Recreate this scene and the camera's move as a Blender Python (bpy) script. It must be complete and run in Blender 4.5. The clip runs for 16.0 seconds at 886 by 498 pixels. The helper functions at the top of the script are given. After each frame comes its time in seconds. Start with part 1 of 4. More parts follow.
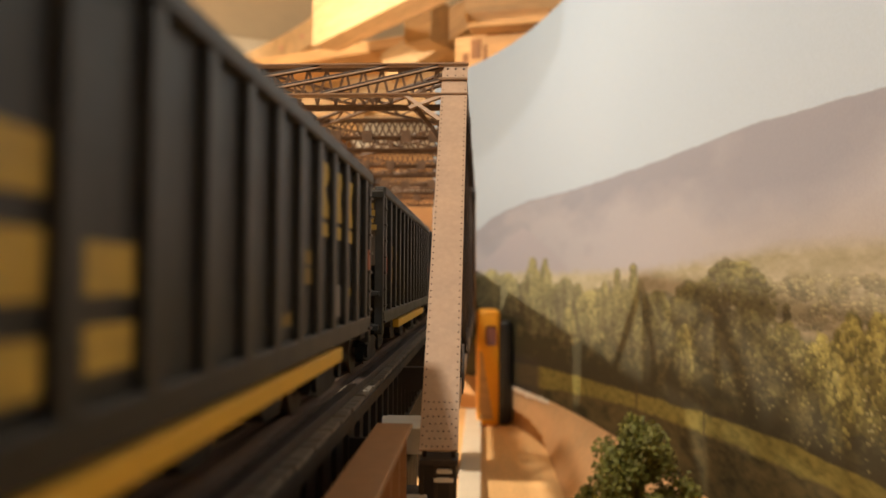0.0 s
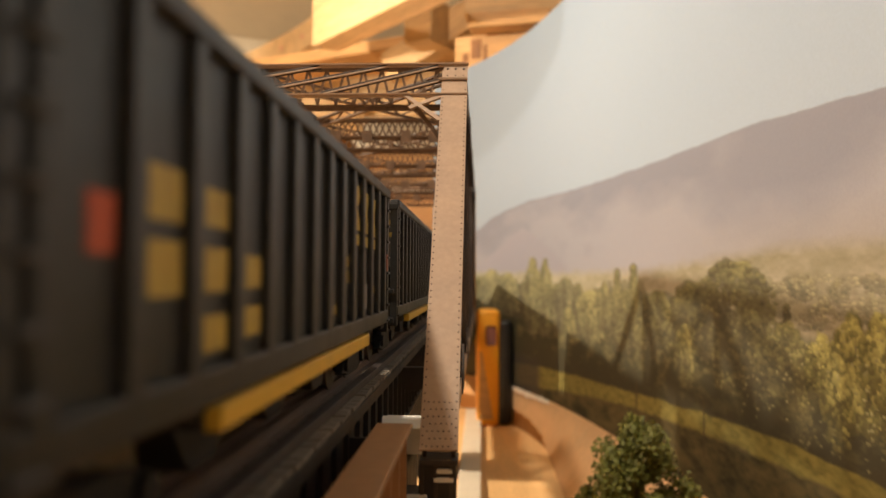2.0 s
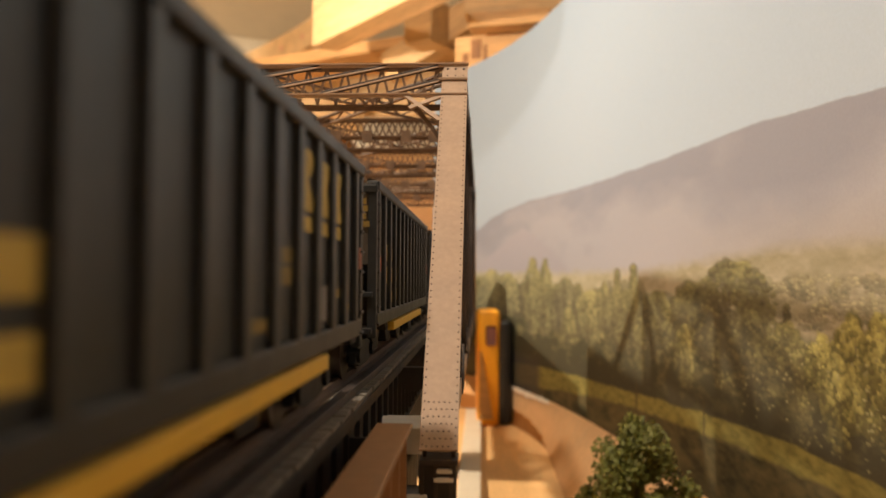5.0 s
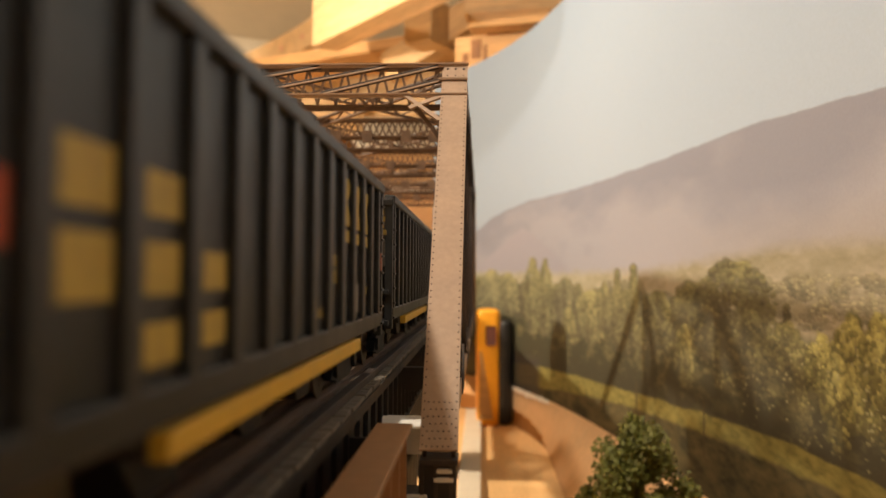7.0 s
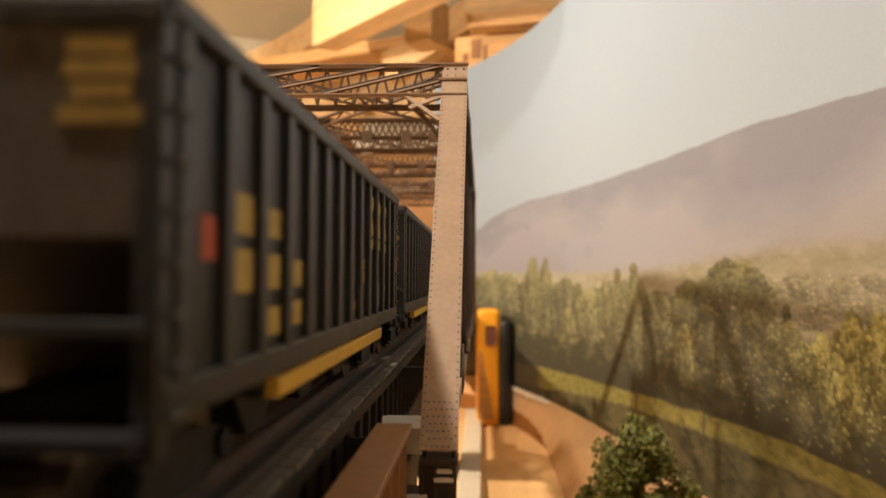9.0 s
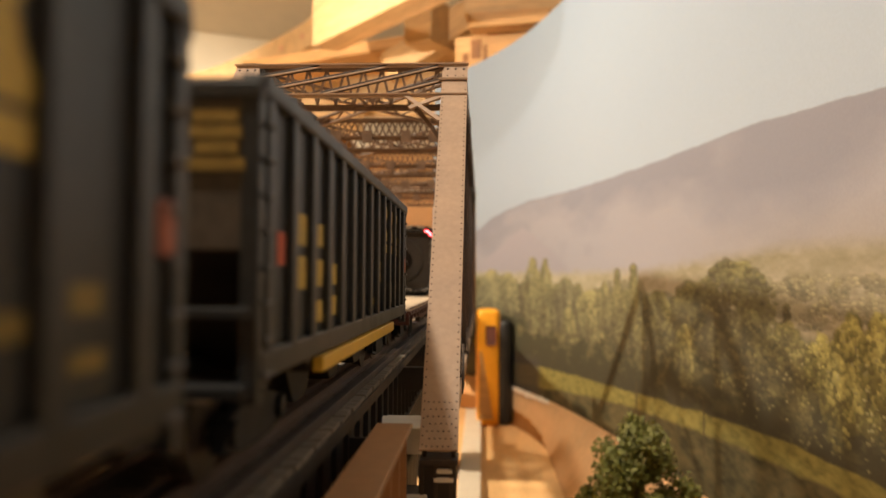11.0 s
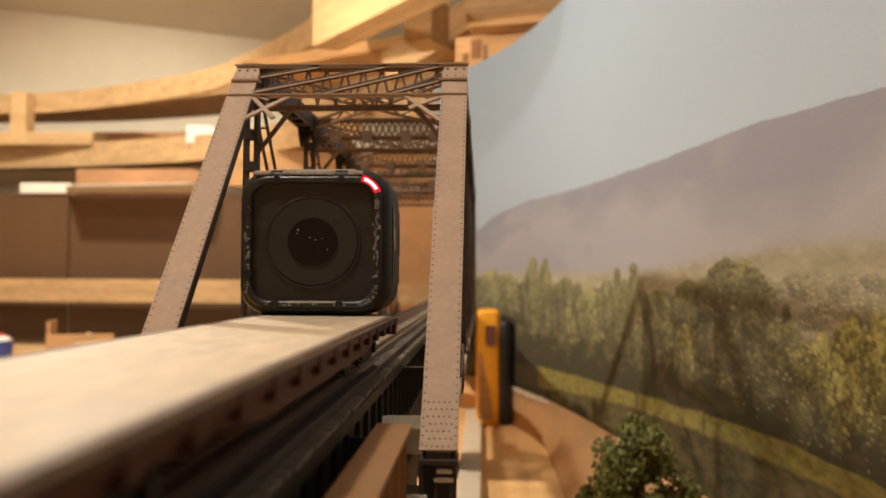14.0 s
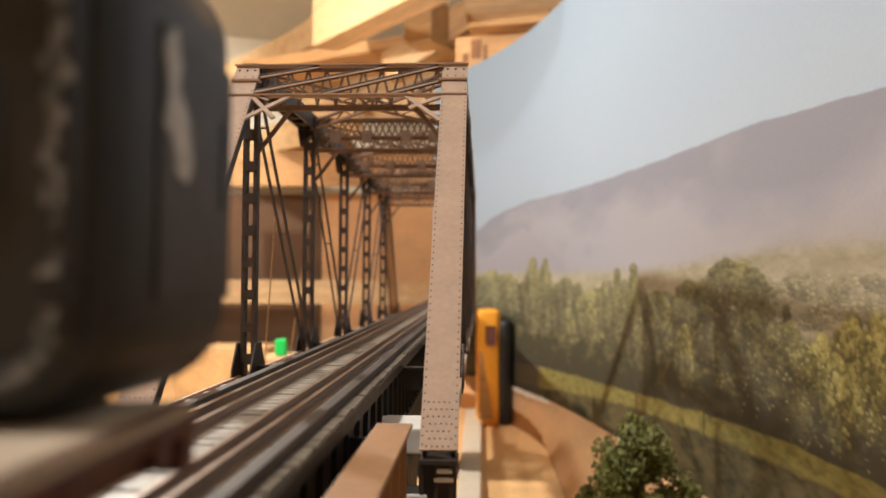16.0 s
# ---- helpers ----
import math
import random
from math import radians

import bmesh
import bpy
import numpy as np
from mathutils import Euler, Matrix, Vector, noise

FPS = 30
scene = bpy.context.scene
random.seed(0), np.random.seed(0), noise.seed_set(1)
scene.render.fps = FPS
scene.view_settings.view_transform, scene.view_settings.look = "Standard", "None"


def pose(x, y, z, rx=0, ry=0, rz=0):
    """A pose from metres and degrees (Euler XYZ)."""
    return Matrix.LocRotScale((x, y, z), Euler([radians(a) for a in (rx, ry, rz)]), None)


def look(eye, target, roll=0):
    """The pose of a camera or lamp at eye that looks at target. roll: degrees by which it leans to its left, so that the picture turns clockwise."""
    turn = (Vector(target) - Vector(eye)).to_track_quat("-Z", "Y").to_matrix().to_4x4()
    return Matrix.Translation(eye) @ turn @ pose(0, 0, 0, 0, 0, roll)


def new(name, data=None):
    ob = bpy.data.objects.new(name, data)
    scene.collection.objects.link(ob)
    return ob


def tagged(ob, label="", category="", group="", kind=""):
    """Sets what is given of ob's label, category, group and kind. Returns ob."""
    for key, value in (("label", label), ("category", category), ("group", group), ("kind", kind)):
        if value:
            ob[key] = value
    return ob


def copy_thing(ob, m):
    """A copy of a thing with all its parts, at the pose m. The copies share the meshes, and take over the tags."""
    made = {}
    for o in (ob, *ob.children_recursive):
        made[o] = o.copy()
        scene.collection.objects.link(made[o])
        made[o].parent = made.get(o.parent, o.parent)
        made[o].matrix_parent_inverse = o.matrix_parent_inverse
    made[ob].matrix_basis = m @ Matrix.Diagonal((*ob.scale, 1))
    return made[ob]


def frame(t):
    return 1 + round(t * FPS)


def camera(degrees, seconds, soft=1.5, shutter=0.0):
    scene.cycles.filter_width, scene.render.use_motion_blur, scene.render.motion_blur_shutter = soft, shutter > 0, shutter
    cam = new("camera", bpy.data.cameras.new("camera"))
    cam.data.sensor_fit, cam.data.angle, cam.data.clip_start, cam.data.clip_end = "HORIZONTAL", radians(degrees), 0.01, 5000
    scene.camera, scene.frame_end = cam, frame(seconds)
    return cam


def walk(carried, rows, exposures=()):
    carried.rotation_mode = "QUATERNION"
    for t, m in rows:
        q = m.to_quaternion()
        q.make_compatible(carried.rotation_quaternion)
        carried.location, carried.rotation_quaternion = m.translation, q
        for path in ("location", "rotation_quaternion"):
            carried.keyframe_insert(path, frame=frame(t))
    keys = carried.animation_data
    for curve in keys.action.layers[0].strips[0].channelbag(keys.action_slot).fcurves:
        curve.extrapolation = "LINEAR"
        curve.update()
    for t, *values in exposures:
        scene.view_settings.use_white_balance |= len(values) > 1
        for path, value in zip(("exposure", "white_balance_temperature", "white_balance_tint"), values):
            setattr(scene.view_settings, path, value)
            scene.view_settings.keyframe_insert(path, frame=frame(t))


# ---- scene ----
# Metres, z up: top of the rails is z = 0, the track runs along y with its centre at x = 0.
cam = camera(58.71, 16.0, 1.5, 0.3)
EYE = Vector((0.0422, 0.0, 0.0237))
YAW, TILT = 0.0490, 0.0364
AIM = EYE + Vector((-math.sin(YAW) * math.cos(TILT), math.cos(YAW) * math.cos(TILT), math.sin(TILT)))
STAND = look(EYE, AIM, 0.346)
walk(cam, [(0.0, STAND), (16.0, STAND)],
     [(0, 0.02, 6750, 9), (12.5, 0.02, 6750, 9), (13.3, -0.08, 6750, 9), (14.2, -0.44, 6200, 8), (15.3, -0.22, 5650, 8), (16, -0.07, 5600, 7)])
cam.data.dof.use_dof = True
cam.data.dof.focus_distance = 0.215
cam.data.dof.aperture_fstop = 19.0

# ---- light ----
world = bpy.data.worlds.new("room_air")
scene.world = world
world.use_nodes = True
world.node_tree.nodes["Background"].inputs[0].default_value = (1.0, 0.84, 0.66, 1)
world.node_tree.nodes["Background"].inputs[1].default_value = 0.06


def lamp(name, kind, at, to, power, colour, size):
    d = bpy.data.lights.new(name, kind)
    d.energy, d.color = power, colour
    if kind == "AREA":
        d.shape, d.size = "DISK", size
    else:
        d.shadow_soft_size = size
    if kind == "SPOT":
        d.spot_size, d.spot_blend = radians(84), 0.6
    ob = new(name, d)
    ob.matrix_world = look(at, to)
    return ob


lamp("bench_bulb", "POINT", (-0.345, 0.690, 0.298), (0, 0.5, 0), 16.0, (1.0, 0.84, 0.65), 0.012)
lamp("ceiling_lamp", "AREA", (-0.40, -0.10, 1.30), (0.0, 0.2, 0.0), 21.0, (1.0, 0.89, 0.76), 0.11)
# added fill light to brighten the helix; no lamp is known there
lamp("helix_spotlight", "SPOT", (-0.75, 1.0, 1.0), (-1.0, 1.82, 0.15), 90.0, (1.0, 0.87, 0.70), 0.05)

# ---- materials ----
MATS = {}


def mat(name, col, rough=0.6, metal=0.0, scale=120.0, vary=0.35, bump=0.15, col2=None, stretch=(1, 1, 1), emit=0.0,
        fine=6.0, rand=0.0, coat=0.0, spec=0.5):
    if name in MATS:
        return MATS[name]
    m = bpy.data.materials.new(name)
    m.use_nodes = True
    nt = m.node_tree
    nd, ln = nt.nodes, nt.links
    bs = nd["Principled BSDF"]
    tc = nd.new("ShaderNodeTexCoord")
    mp = nd.new("ShaderNodeMapping")
    mp.inputs["Scale"].default_value = stretch
    ln.new(tc.outputs["Object"], mp.inputs["Vector"])
    n1 = nd.new("ShaderNodeTexNoise")
    n1.inputs["Scale"].default_value = scale
    n1.inputs["Detail"].default_value = 5
    n2 = nd.new("ShaderNodeTexNoise")
    n2.inputs["Scale"].default_value = scale * fine
    n2.inputs["Detail"].default_value = 4
    for n in (n1, n2):
        ln.new(mp.outputs["Vector"], n.inputs["Vector"])
    ad = nd.new("ShaderNodeMath")
    ad.operation = "MULTIPLY_ADD"
    ad.inputs[1].default_value = 0.45
    ln.new(n2.outputs["Fac"], ad.inputs[0])
    sc = nd.new("ShaderNodeMath")
    sc.operation = "MULTIPLY"
    sc.inputs[1].default_value = 0.55
    ln.new(n1.outputs["Fac"], sc.inputs[0])
    ln.new(sc.outputs[0], ad.inputs[2])
    rp = nd.new("ShaderNodeValToRGB")
    c2 = col2 or [c * (1 - vary) for c in col]
    c3 = [min(1, c * (1 + vary * 0.6)) for c in col]
    rp.color_ramp.elements[0].position, rp.color_ramp.elements[1].position = 0.33, 0.68
    rp.color_ramp.elements[0].color, rp.color_ramp.elements[1].color = (*c2, 1), (*c3, 1)
    ln.new(ad.outputs[0], rp.inputs["Fac"])
    last = rp.outputs["Color"]
    if rand:
        oi = nd.new("ShaderNodeObjectInfo")
        mr = nd.new("ShaderNodeMapRange")
        mr.inputs["To Min"].default_value, mr.inputs["To Max"].default_value = 1 - rand, 1 + rand
        ln.new(oi.outputs["Random"], mr.inputs["Value"])
        hs = nd.new("ShaderNodeHueSaturation")
        ln.new(mr.outputs[0], hs.inputs["Value"])
        ln.new(last, hs.inputs["Color"])
        last = hs.outputs["Color"]
    ln.new(last, bs.inputs["Base Color"])
    rr = nd.new("ShaderNodeMapRange")
    rr.inputs["To Min"].default_value, rr.inputs["To Max"].default_value = max(0.02, rough - 0.12), min(1, rough + 0.12)
    ln.new(n1.outputs["Fac"], rr.inputs["Value"])
    ln.new(rr.outputs[0], bs.inputs["Roughness"])
    bs.inputs["Metallic"].default_value = metal
    bs.inputs["Specular IOR Level"].default_value = spec
    if coat:
        bs.inputs["Coat Weight"].default_value = coat
        bs.inputs["Coat Roughness"].default_value = 0.15
    if bump:
        bp = nd.new("ShaderNodeBump")
        bp.inputs["Strength"].default_value = bump
        bp.inputs["Distance"].default_value = 0.15 / scale
        ln.new(ad.outputs[0], bp.inputs["Height"])
        ln.new(bp.outputs["Normal"], bs.inputs["Normal"])
    if emit:
        ln.new(last, bs.inputs["Emission Color"])
        bs.inputs["Emission Strength"].default_value = emit
    MATS[name] = m
    return m


def wood(name, col, scale=9.0, stretch=(1, 1, 1), rand=0.12, rough=0.62, vary=0.3):
    """Sawn softwood: long streaky grain along the axis that is least stretched."""
    return mat(name, col, rough, 0, scale, vary, 0.12, None, stretch, fine=5.0, rand=rand)


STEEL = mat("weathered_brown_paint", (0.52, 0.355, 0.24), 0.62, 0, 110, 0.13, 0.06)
# the bridge's brown again, darkened because its inner frames catch less light
STEEL_SHADED = mat("brown_paint", (0.23, 0.145, 0.092), 0.6, 0, 160, 0.35, 0.1)
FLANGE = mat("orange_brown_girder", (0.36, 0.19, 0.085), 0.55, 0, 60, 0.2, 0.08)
# bridge brown with deep shade put into the colour; also dark guard timbers
STEEL_DARK = mat("dark_and_shaded_brown", (0.055, 0.038, 0.030), 0.6, 0, 160, 0.4, 0.1)
RIVET = mat("rivet_dark_brown", (0.10, 0.06, 0.045), 0.6, 0, 200, 0.2, 0)
RAIL = mat("brown_rail_side", (0.27, 0.19, 0.14), 0.36, 0.5, 200, 0.35, 0.05)
TIE = mat("dusty_grey_tie", (0.25, 0.21, 0.165), 0.5, 0, 260, 0.4, 0.3, rand=0.18)
GIRDER = mat("black_girder_paint", (0.018, 0.015, 0.013), 0.5, 0, 150, 0.4, 0.1)
CAR = mat("black_car_paint", (0.026, 0.0275, 0.028), 0.45, 0, 140, 0.45, 0.08)
CAR_DARK = mat("black_underframe", (0.008, 0.008, 0.008), 0.6, 0, 150, 0.4, 0.1)
YELLOW = mat("yellow_paint", (0.74, 0.45, 0.05), 0.5, 0, 160, 0.15, 0.05)
DIM = mat("dim_yellow_stencil", (0.24, 0.17, 0.04), 0.55, 0, 500, 0.4, 0.05)
FADED = mat("faded_yellow_letter", (0.52, 0.37, 0.075), 0.55, 0, 400, 0.3, 0.05)
END_MARK = mat("worn_yellow_stencil", (0.33, 0.22, 0.05), 0.55, 0, 500, 0.4, 0.05)
DULLRED = mat("dull_red_reflector", (0.34, 0.085, 0.035), 0.55, 0, 300, 0.3, 0)
# dusty end paint, lightened and browned to put front light into the colour
DUSTY_LIT = mat("dusty_lit_end_sheet", (0.085, 0.068, 0.050), 0.6, 0, 90, 0.4, 0.1)
REDPAINT = mat("red_reflector", (0.55, 0.10, 0.04), 0.5, 0, 200, 0.2, 0)
GREYMARK = mat("grey_stencil", (0.22, 0.21, 0.20), 0.6, 0, 300, 0.3, 0)
DECK = mat("pale_flatcar_deck", (0.62, 0.49, 0.34), 0.7, 0, 40, 0.28, 0.2, stretch=(1, 0.35, 1), fine=9)
OXIDE = mat("oxide_red_paint", (0.085, 0.020, 0.012), 0.5, 0, 150, 0.4, 0.1)
RUBBER = mat("black_rubber_case", (0.022, 0.020, 0.018), 0.5, 0, 240, 0.4, 0.1, spec=0.4)
BEZEL = mat("worn_black_bezel", (0.028, 0.025, 0.022), 0.36, 0, 150, 0.4, 0.15)
# pale grey for worn marks and for highlights painted on the camera
SCUFF_GLINT = mat("grey_scuff_and_glint", (0.50, 0.47, 0.42), 0.5, 0, 700, 0.5, 0.3)
SCUFF_MID = mat("dull_scuff", (0.30, 0.28, 0.25), 0.5, 0, 700, 0.5, 0.2)
FACEGREY = mat("matt_face_panel", (0.042, 0.035, 0.029), 0.5, 0, 300, 0.2, 0.02, spec=0.3)
LENSGLASS = mat("dark_lens_glass", (0.014, 0.010, 0.008), 0.04, 0, 60, 0.1, 0, spec=0.25)
LED = mat("red_status_light", (1.0, 0.16, 0.18), 0.3, 0, 50, 0.02, 0, emit=9.0)
LED_HALO = mat("red_light_halo", (0.80, 0.005, 0.02), 0.3, 0, 50, 0.02, 0, emit=1.1)
PLY = mat("tan_plywood", (0.80, 0.49, 0.215), 0.62, 0, 14, 0.16, 0.08, stretch=(6, 1, 1), fine=8)
HARDBOARD = mat("brown_hardboard", (0.72, 0.42, 0.20), 0.6, 0, 25, 0.14, 0.05)
PINE = wood("pale_pine", (0.57, 0.375, 0.185), 7, (1, 7, 7))
PINE_Y = wood("pale_pine_long", (0.50, 0.31, 0.135), 7, (7, 1, 7))
ORANGE_PINE = wood("orange_pine", (0.50, 0.28, 0.11), 7, (1, 7, 7))
DARK_PATCH = mat("dark_marked_wood", (0.24, 0.105, 0.035), 0.7, 0, 60, 0.4, 0)
REDDISH = wood("reddish_plank", (0.50, 0.26, 0.12), 7, (1, 7, 7))
KNOT = mat("pink_knot", (0.55, 0.26, 0.17), 0.6, 0, 60, 0.2, 0)
BROWNWALL = mat("brown_panel", (0.115, 0.056, 0.022), 0.7, 0, 3, 0.14, 0.03)
PLASTER = mat("cream_plaster", (0.83, 0.75, 0.60), 0.85, 0, 3, 0.06, 0.05)
CREAM = mat("cream_painted_strip", (0.72, 0.63, 0.50), 0.7, 0, 30, 0.1, 0.05)
WHITE = mat("white_foam_pad", (0.86, 0.82, 0.74), 0.8, 0, 90, 0.06, 0.1)
TOOL_Y = mat("orange_yellow_shell", (0.80, 0.34, 0.02), 0.36, 0, 40, 0.08, 0.02)
BADGE = mat("dull_purple_badge", (0.22, 0.085, 0.07), 0.5, 0, 60, 0.3, 0)
TOOL_K = mat("black_rubber_grip", (0.012, 0.011, 0.010), 0.5, 0, 200, 0.3, 0.1)
BARK = mat("brown_bark", (0.10, 0.06, 0.035), 0.9, 0, 300, 0.4, 0.5)
LEAF = mat("olive_green_leaf", (0.185, 0.19, 0.034), 0.6, 0, 300, 0.5, 0.1)
CARDBOARD = mat("torn_cardboard", (0.50, 0.30, 0.14), 0.75, 0, 20, 0.15, 0.1)
BLUE = mat("blue_label", (0.03, 0.05, 0.22), 0.4, 0, 60, 0.1, 0)
REDLABEL = mat("red_label", (0.5, 0.06, 0.04), 0.4, 0, 60, 0.1, 0)
GREEN = mat("green_plastic", (0.03, 0.55, 0.10), 0.35, 0, 60, 0.1, 0)
METAL = mat("wheel_steel", (0.20, 0.17, 0.14), 0.35, 0.8, 150, 0.2, 0.05)
MIRRORY = mat("bright_glint_metal", (0.55, 0.50, 0.42), 0.3, 0.9, 150, 0.2, 0)
WIRE = mat("tan_wire", (0.42, 0.28, 0.14), 0.5, 0, 60, 0.1, 0)


# ---- mesh building; shapes are given in millimetres ----
class Shape:
    def __init__(self):
        self.v, self.f = [], []

    def add(self, vs, fs):
        n = len(self.v)
        self.v += [tuple(a) for a in vs]
        self.f += [tuple(n + i for i in f) for f in fs]
        return self

    def box(self, x0, x1, y0, y1, z0, z1, c=0.0):
        """A box whose vertical or long edges are chamfered by c."""
        if c <= 0:
            return self.add([(x, y, z) for x in (x0, x1) for y in (y0, y1) for z in (z0, z1)],
                            [(0, 1, 3, 2), (4, 6, 7, 5), (0, 4, 5, 1), (2, 3, 7, 6), (0, 2, 6, 4), (1, 5, 7, 3)])
        bm = bmesh.new()
        bmesh.ops.create_cube(bm, size=1)
        for v in bm.verts:
            v.co = Vector(((x0 + x1) / 2 + v.co.x * (x1 - x0), (y0 + y1) / 2 + v.co.y * (y1 - y0), (z0 + z1) / 2 + v.co.z * (z1 - z0)))
        bmesh.ops.bevel(bm, geom=bm.edges[:], offset=c, segments=2, profile=0.5, affect="EDGES")
        return self.take(bm)

    def take(self, bm, m=None):
        bm.verts.index_update()
        self.add([(m @ v.co if m else v.co)[:] for v in bm.verts], [[v.index for v in f.verts] for f in bm.faces])
        bm.free()
        return self

    def bar(self, p, q, w, h, up=(0, 0, 1)):
        """A straight bar from p to q, w wide and h thick along up."""
        p, q = Vector(p), Vector(q)
        d = (q - p).normalized()
        side = d.cross(Vector(up))
        side = side.normalized() if side.length > 1e-6 else Vector((1, 0, 0))
        u = side.cross(d).normalized()
        vs = [a + side * (w / 2 * i) + u * (h / 2 * j) for a in (p, q) for i in (-1, 1) for j in (-1, 1)]
        return self.add([v[:] for v in vs], [(0, 1, 3, 2), (4, 6, 7, 5), (0, 4, 5, 1), (2, 3, 7, 6), (0, 2, 6, 4), (1, 5, 7, 3)])

    def rod(self, p, q, r, n=8, r2=None):
        p, q = Vector(p), Vector(q)
        r2 = r if r2 is None else r2
        t = (q - p).to_track_quat("Z", "Y").to_matrix()
        vs, fs = [], []
        for a, rr in ((p, r), (q, r2)):
            vs += [(a + t @ Vector((rr * math.cos(2 * math.pi * i / n), rr * math.sin(2 * math.pi * i / n), 0)))[:] for i in range(n)]
        fs = [(i, (i + 1) % n, n + (i + 1) % n, n + i) for i in range(n)] + [tuple(range(n))[::-1], tuple(range(n, 2 * n))]
        return self.add(vs, fs)

    def prism(self, pts, axis, a, b):
        """A flat outline, extruded along an axis from a to b."""
        n = len(pts)
        put = {"x": lambda k, u, v: (k, u, v), "y": lambda k, u, v: (u, k, v), "z": lambda k, u, v: (u, v, k)}[axis]
        vs = [put(k, *p) for k in (a, b) for p in pts]
        fs = [(i, (i + 1) % n, n + (i + 1) % n, n + i) for i in range(n)] + [tuple(range(n))[::-1], tuple(range(n, 2 * n))]
        return self.add(vs, fs)

    def mesh(self, name, material, smooth=False):
        me = bpy.data.meshes.new(name)
        me.from_pydata([(x / 1000, y / 1000, z / 1000) for x, y, z in self.v], [], self.f)
        bm = bmesh.new()
        bm.from_mesh(me)
        bmesh.ops.recalc_face_normals(bm, faces=bm.faces)
        bm.to_mesh(me)
        bm.free()
        me.materials.append(material)
        if smooth:
            me.shade_smooth()
        return me


def part(name, shape, material, parent, label="", smooth=False):
    ob = new(name, shape.mesh(name, material, smooth))
    ob.parent = parent
    return tagged(ob, label)


def piece(name, me, parent, m=None):
    ob = new(name, me)
    ob.parent = parent
    if m:
        ob.matrix_basis = m
    return ob


def thing(name, label, category, group="", kind="", m=None):
    ob = tagged(new(name), label, category, group, kind)
    if m:
        ob.matrix_basis = m
    return ob


def solid(name, shape, material, label="", category="", group="", kind="", smooth=False):
    return tagged(new(name, shape.mesh(name, material, smooth)), label, category, group, kind)


def mm(x, y, z, rx=0, ry=0, rz=0):
    return pose(x / 1000, y / 1000, z / 1000, rx, ry, rz)


# ---- backdrop: a curved printed landscape behind the track ----
def wall_x(y):
    """Where the curved backdrop stands, in millimetres."""
    t = np.asarray(y) / 1000.0
    return np.polyval([-304.16, 416.86, -155.31, -115.0, -6.03, 203.21], t)


def fbm(x, y, seed, octaves=4):
    """Smooth value noise on a lattice, 0 to 1."""
    out, amp, tot = 0.0, 1.0, 0.0
    for o in range(octaves):
        r = np.random.RandomState(seed + o).rand(64, 64)
        xi, yi = np.floor(x).astype(int), np.floor(y).astype(int)
        fx, fy = x - xi, y - yi
        fx, fy = fx * fx * (3 - 2 * fx), fy * fy * (3 - 2 * fy)
        g = lambda i, j: r[(xi + i) % 64, (yi + j) % 64]
        out = out + amp * ((g(0, 0) * (1 - fx) + g(1, 0) * fx) * (1 - fy) + (g(0, 1) * (1 - fx) + g(1, 1) * fx) * fy)
        tot += amp
        x, y, amp = x * 2.03 + 7.1, y * 2.03 + 3.3, amp * 0.5
    return out / tot


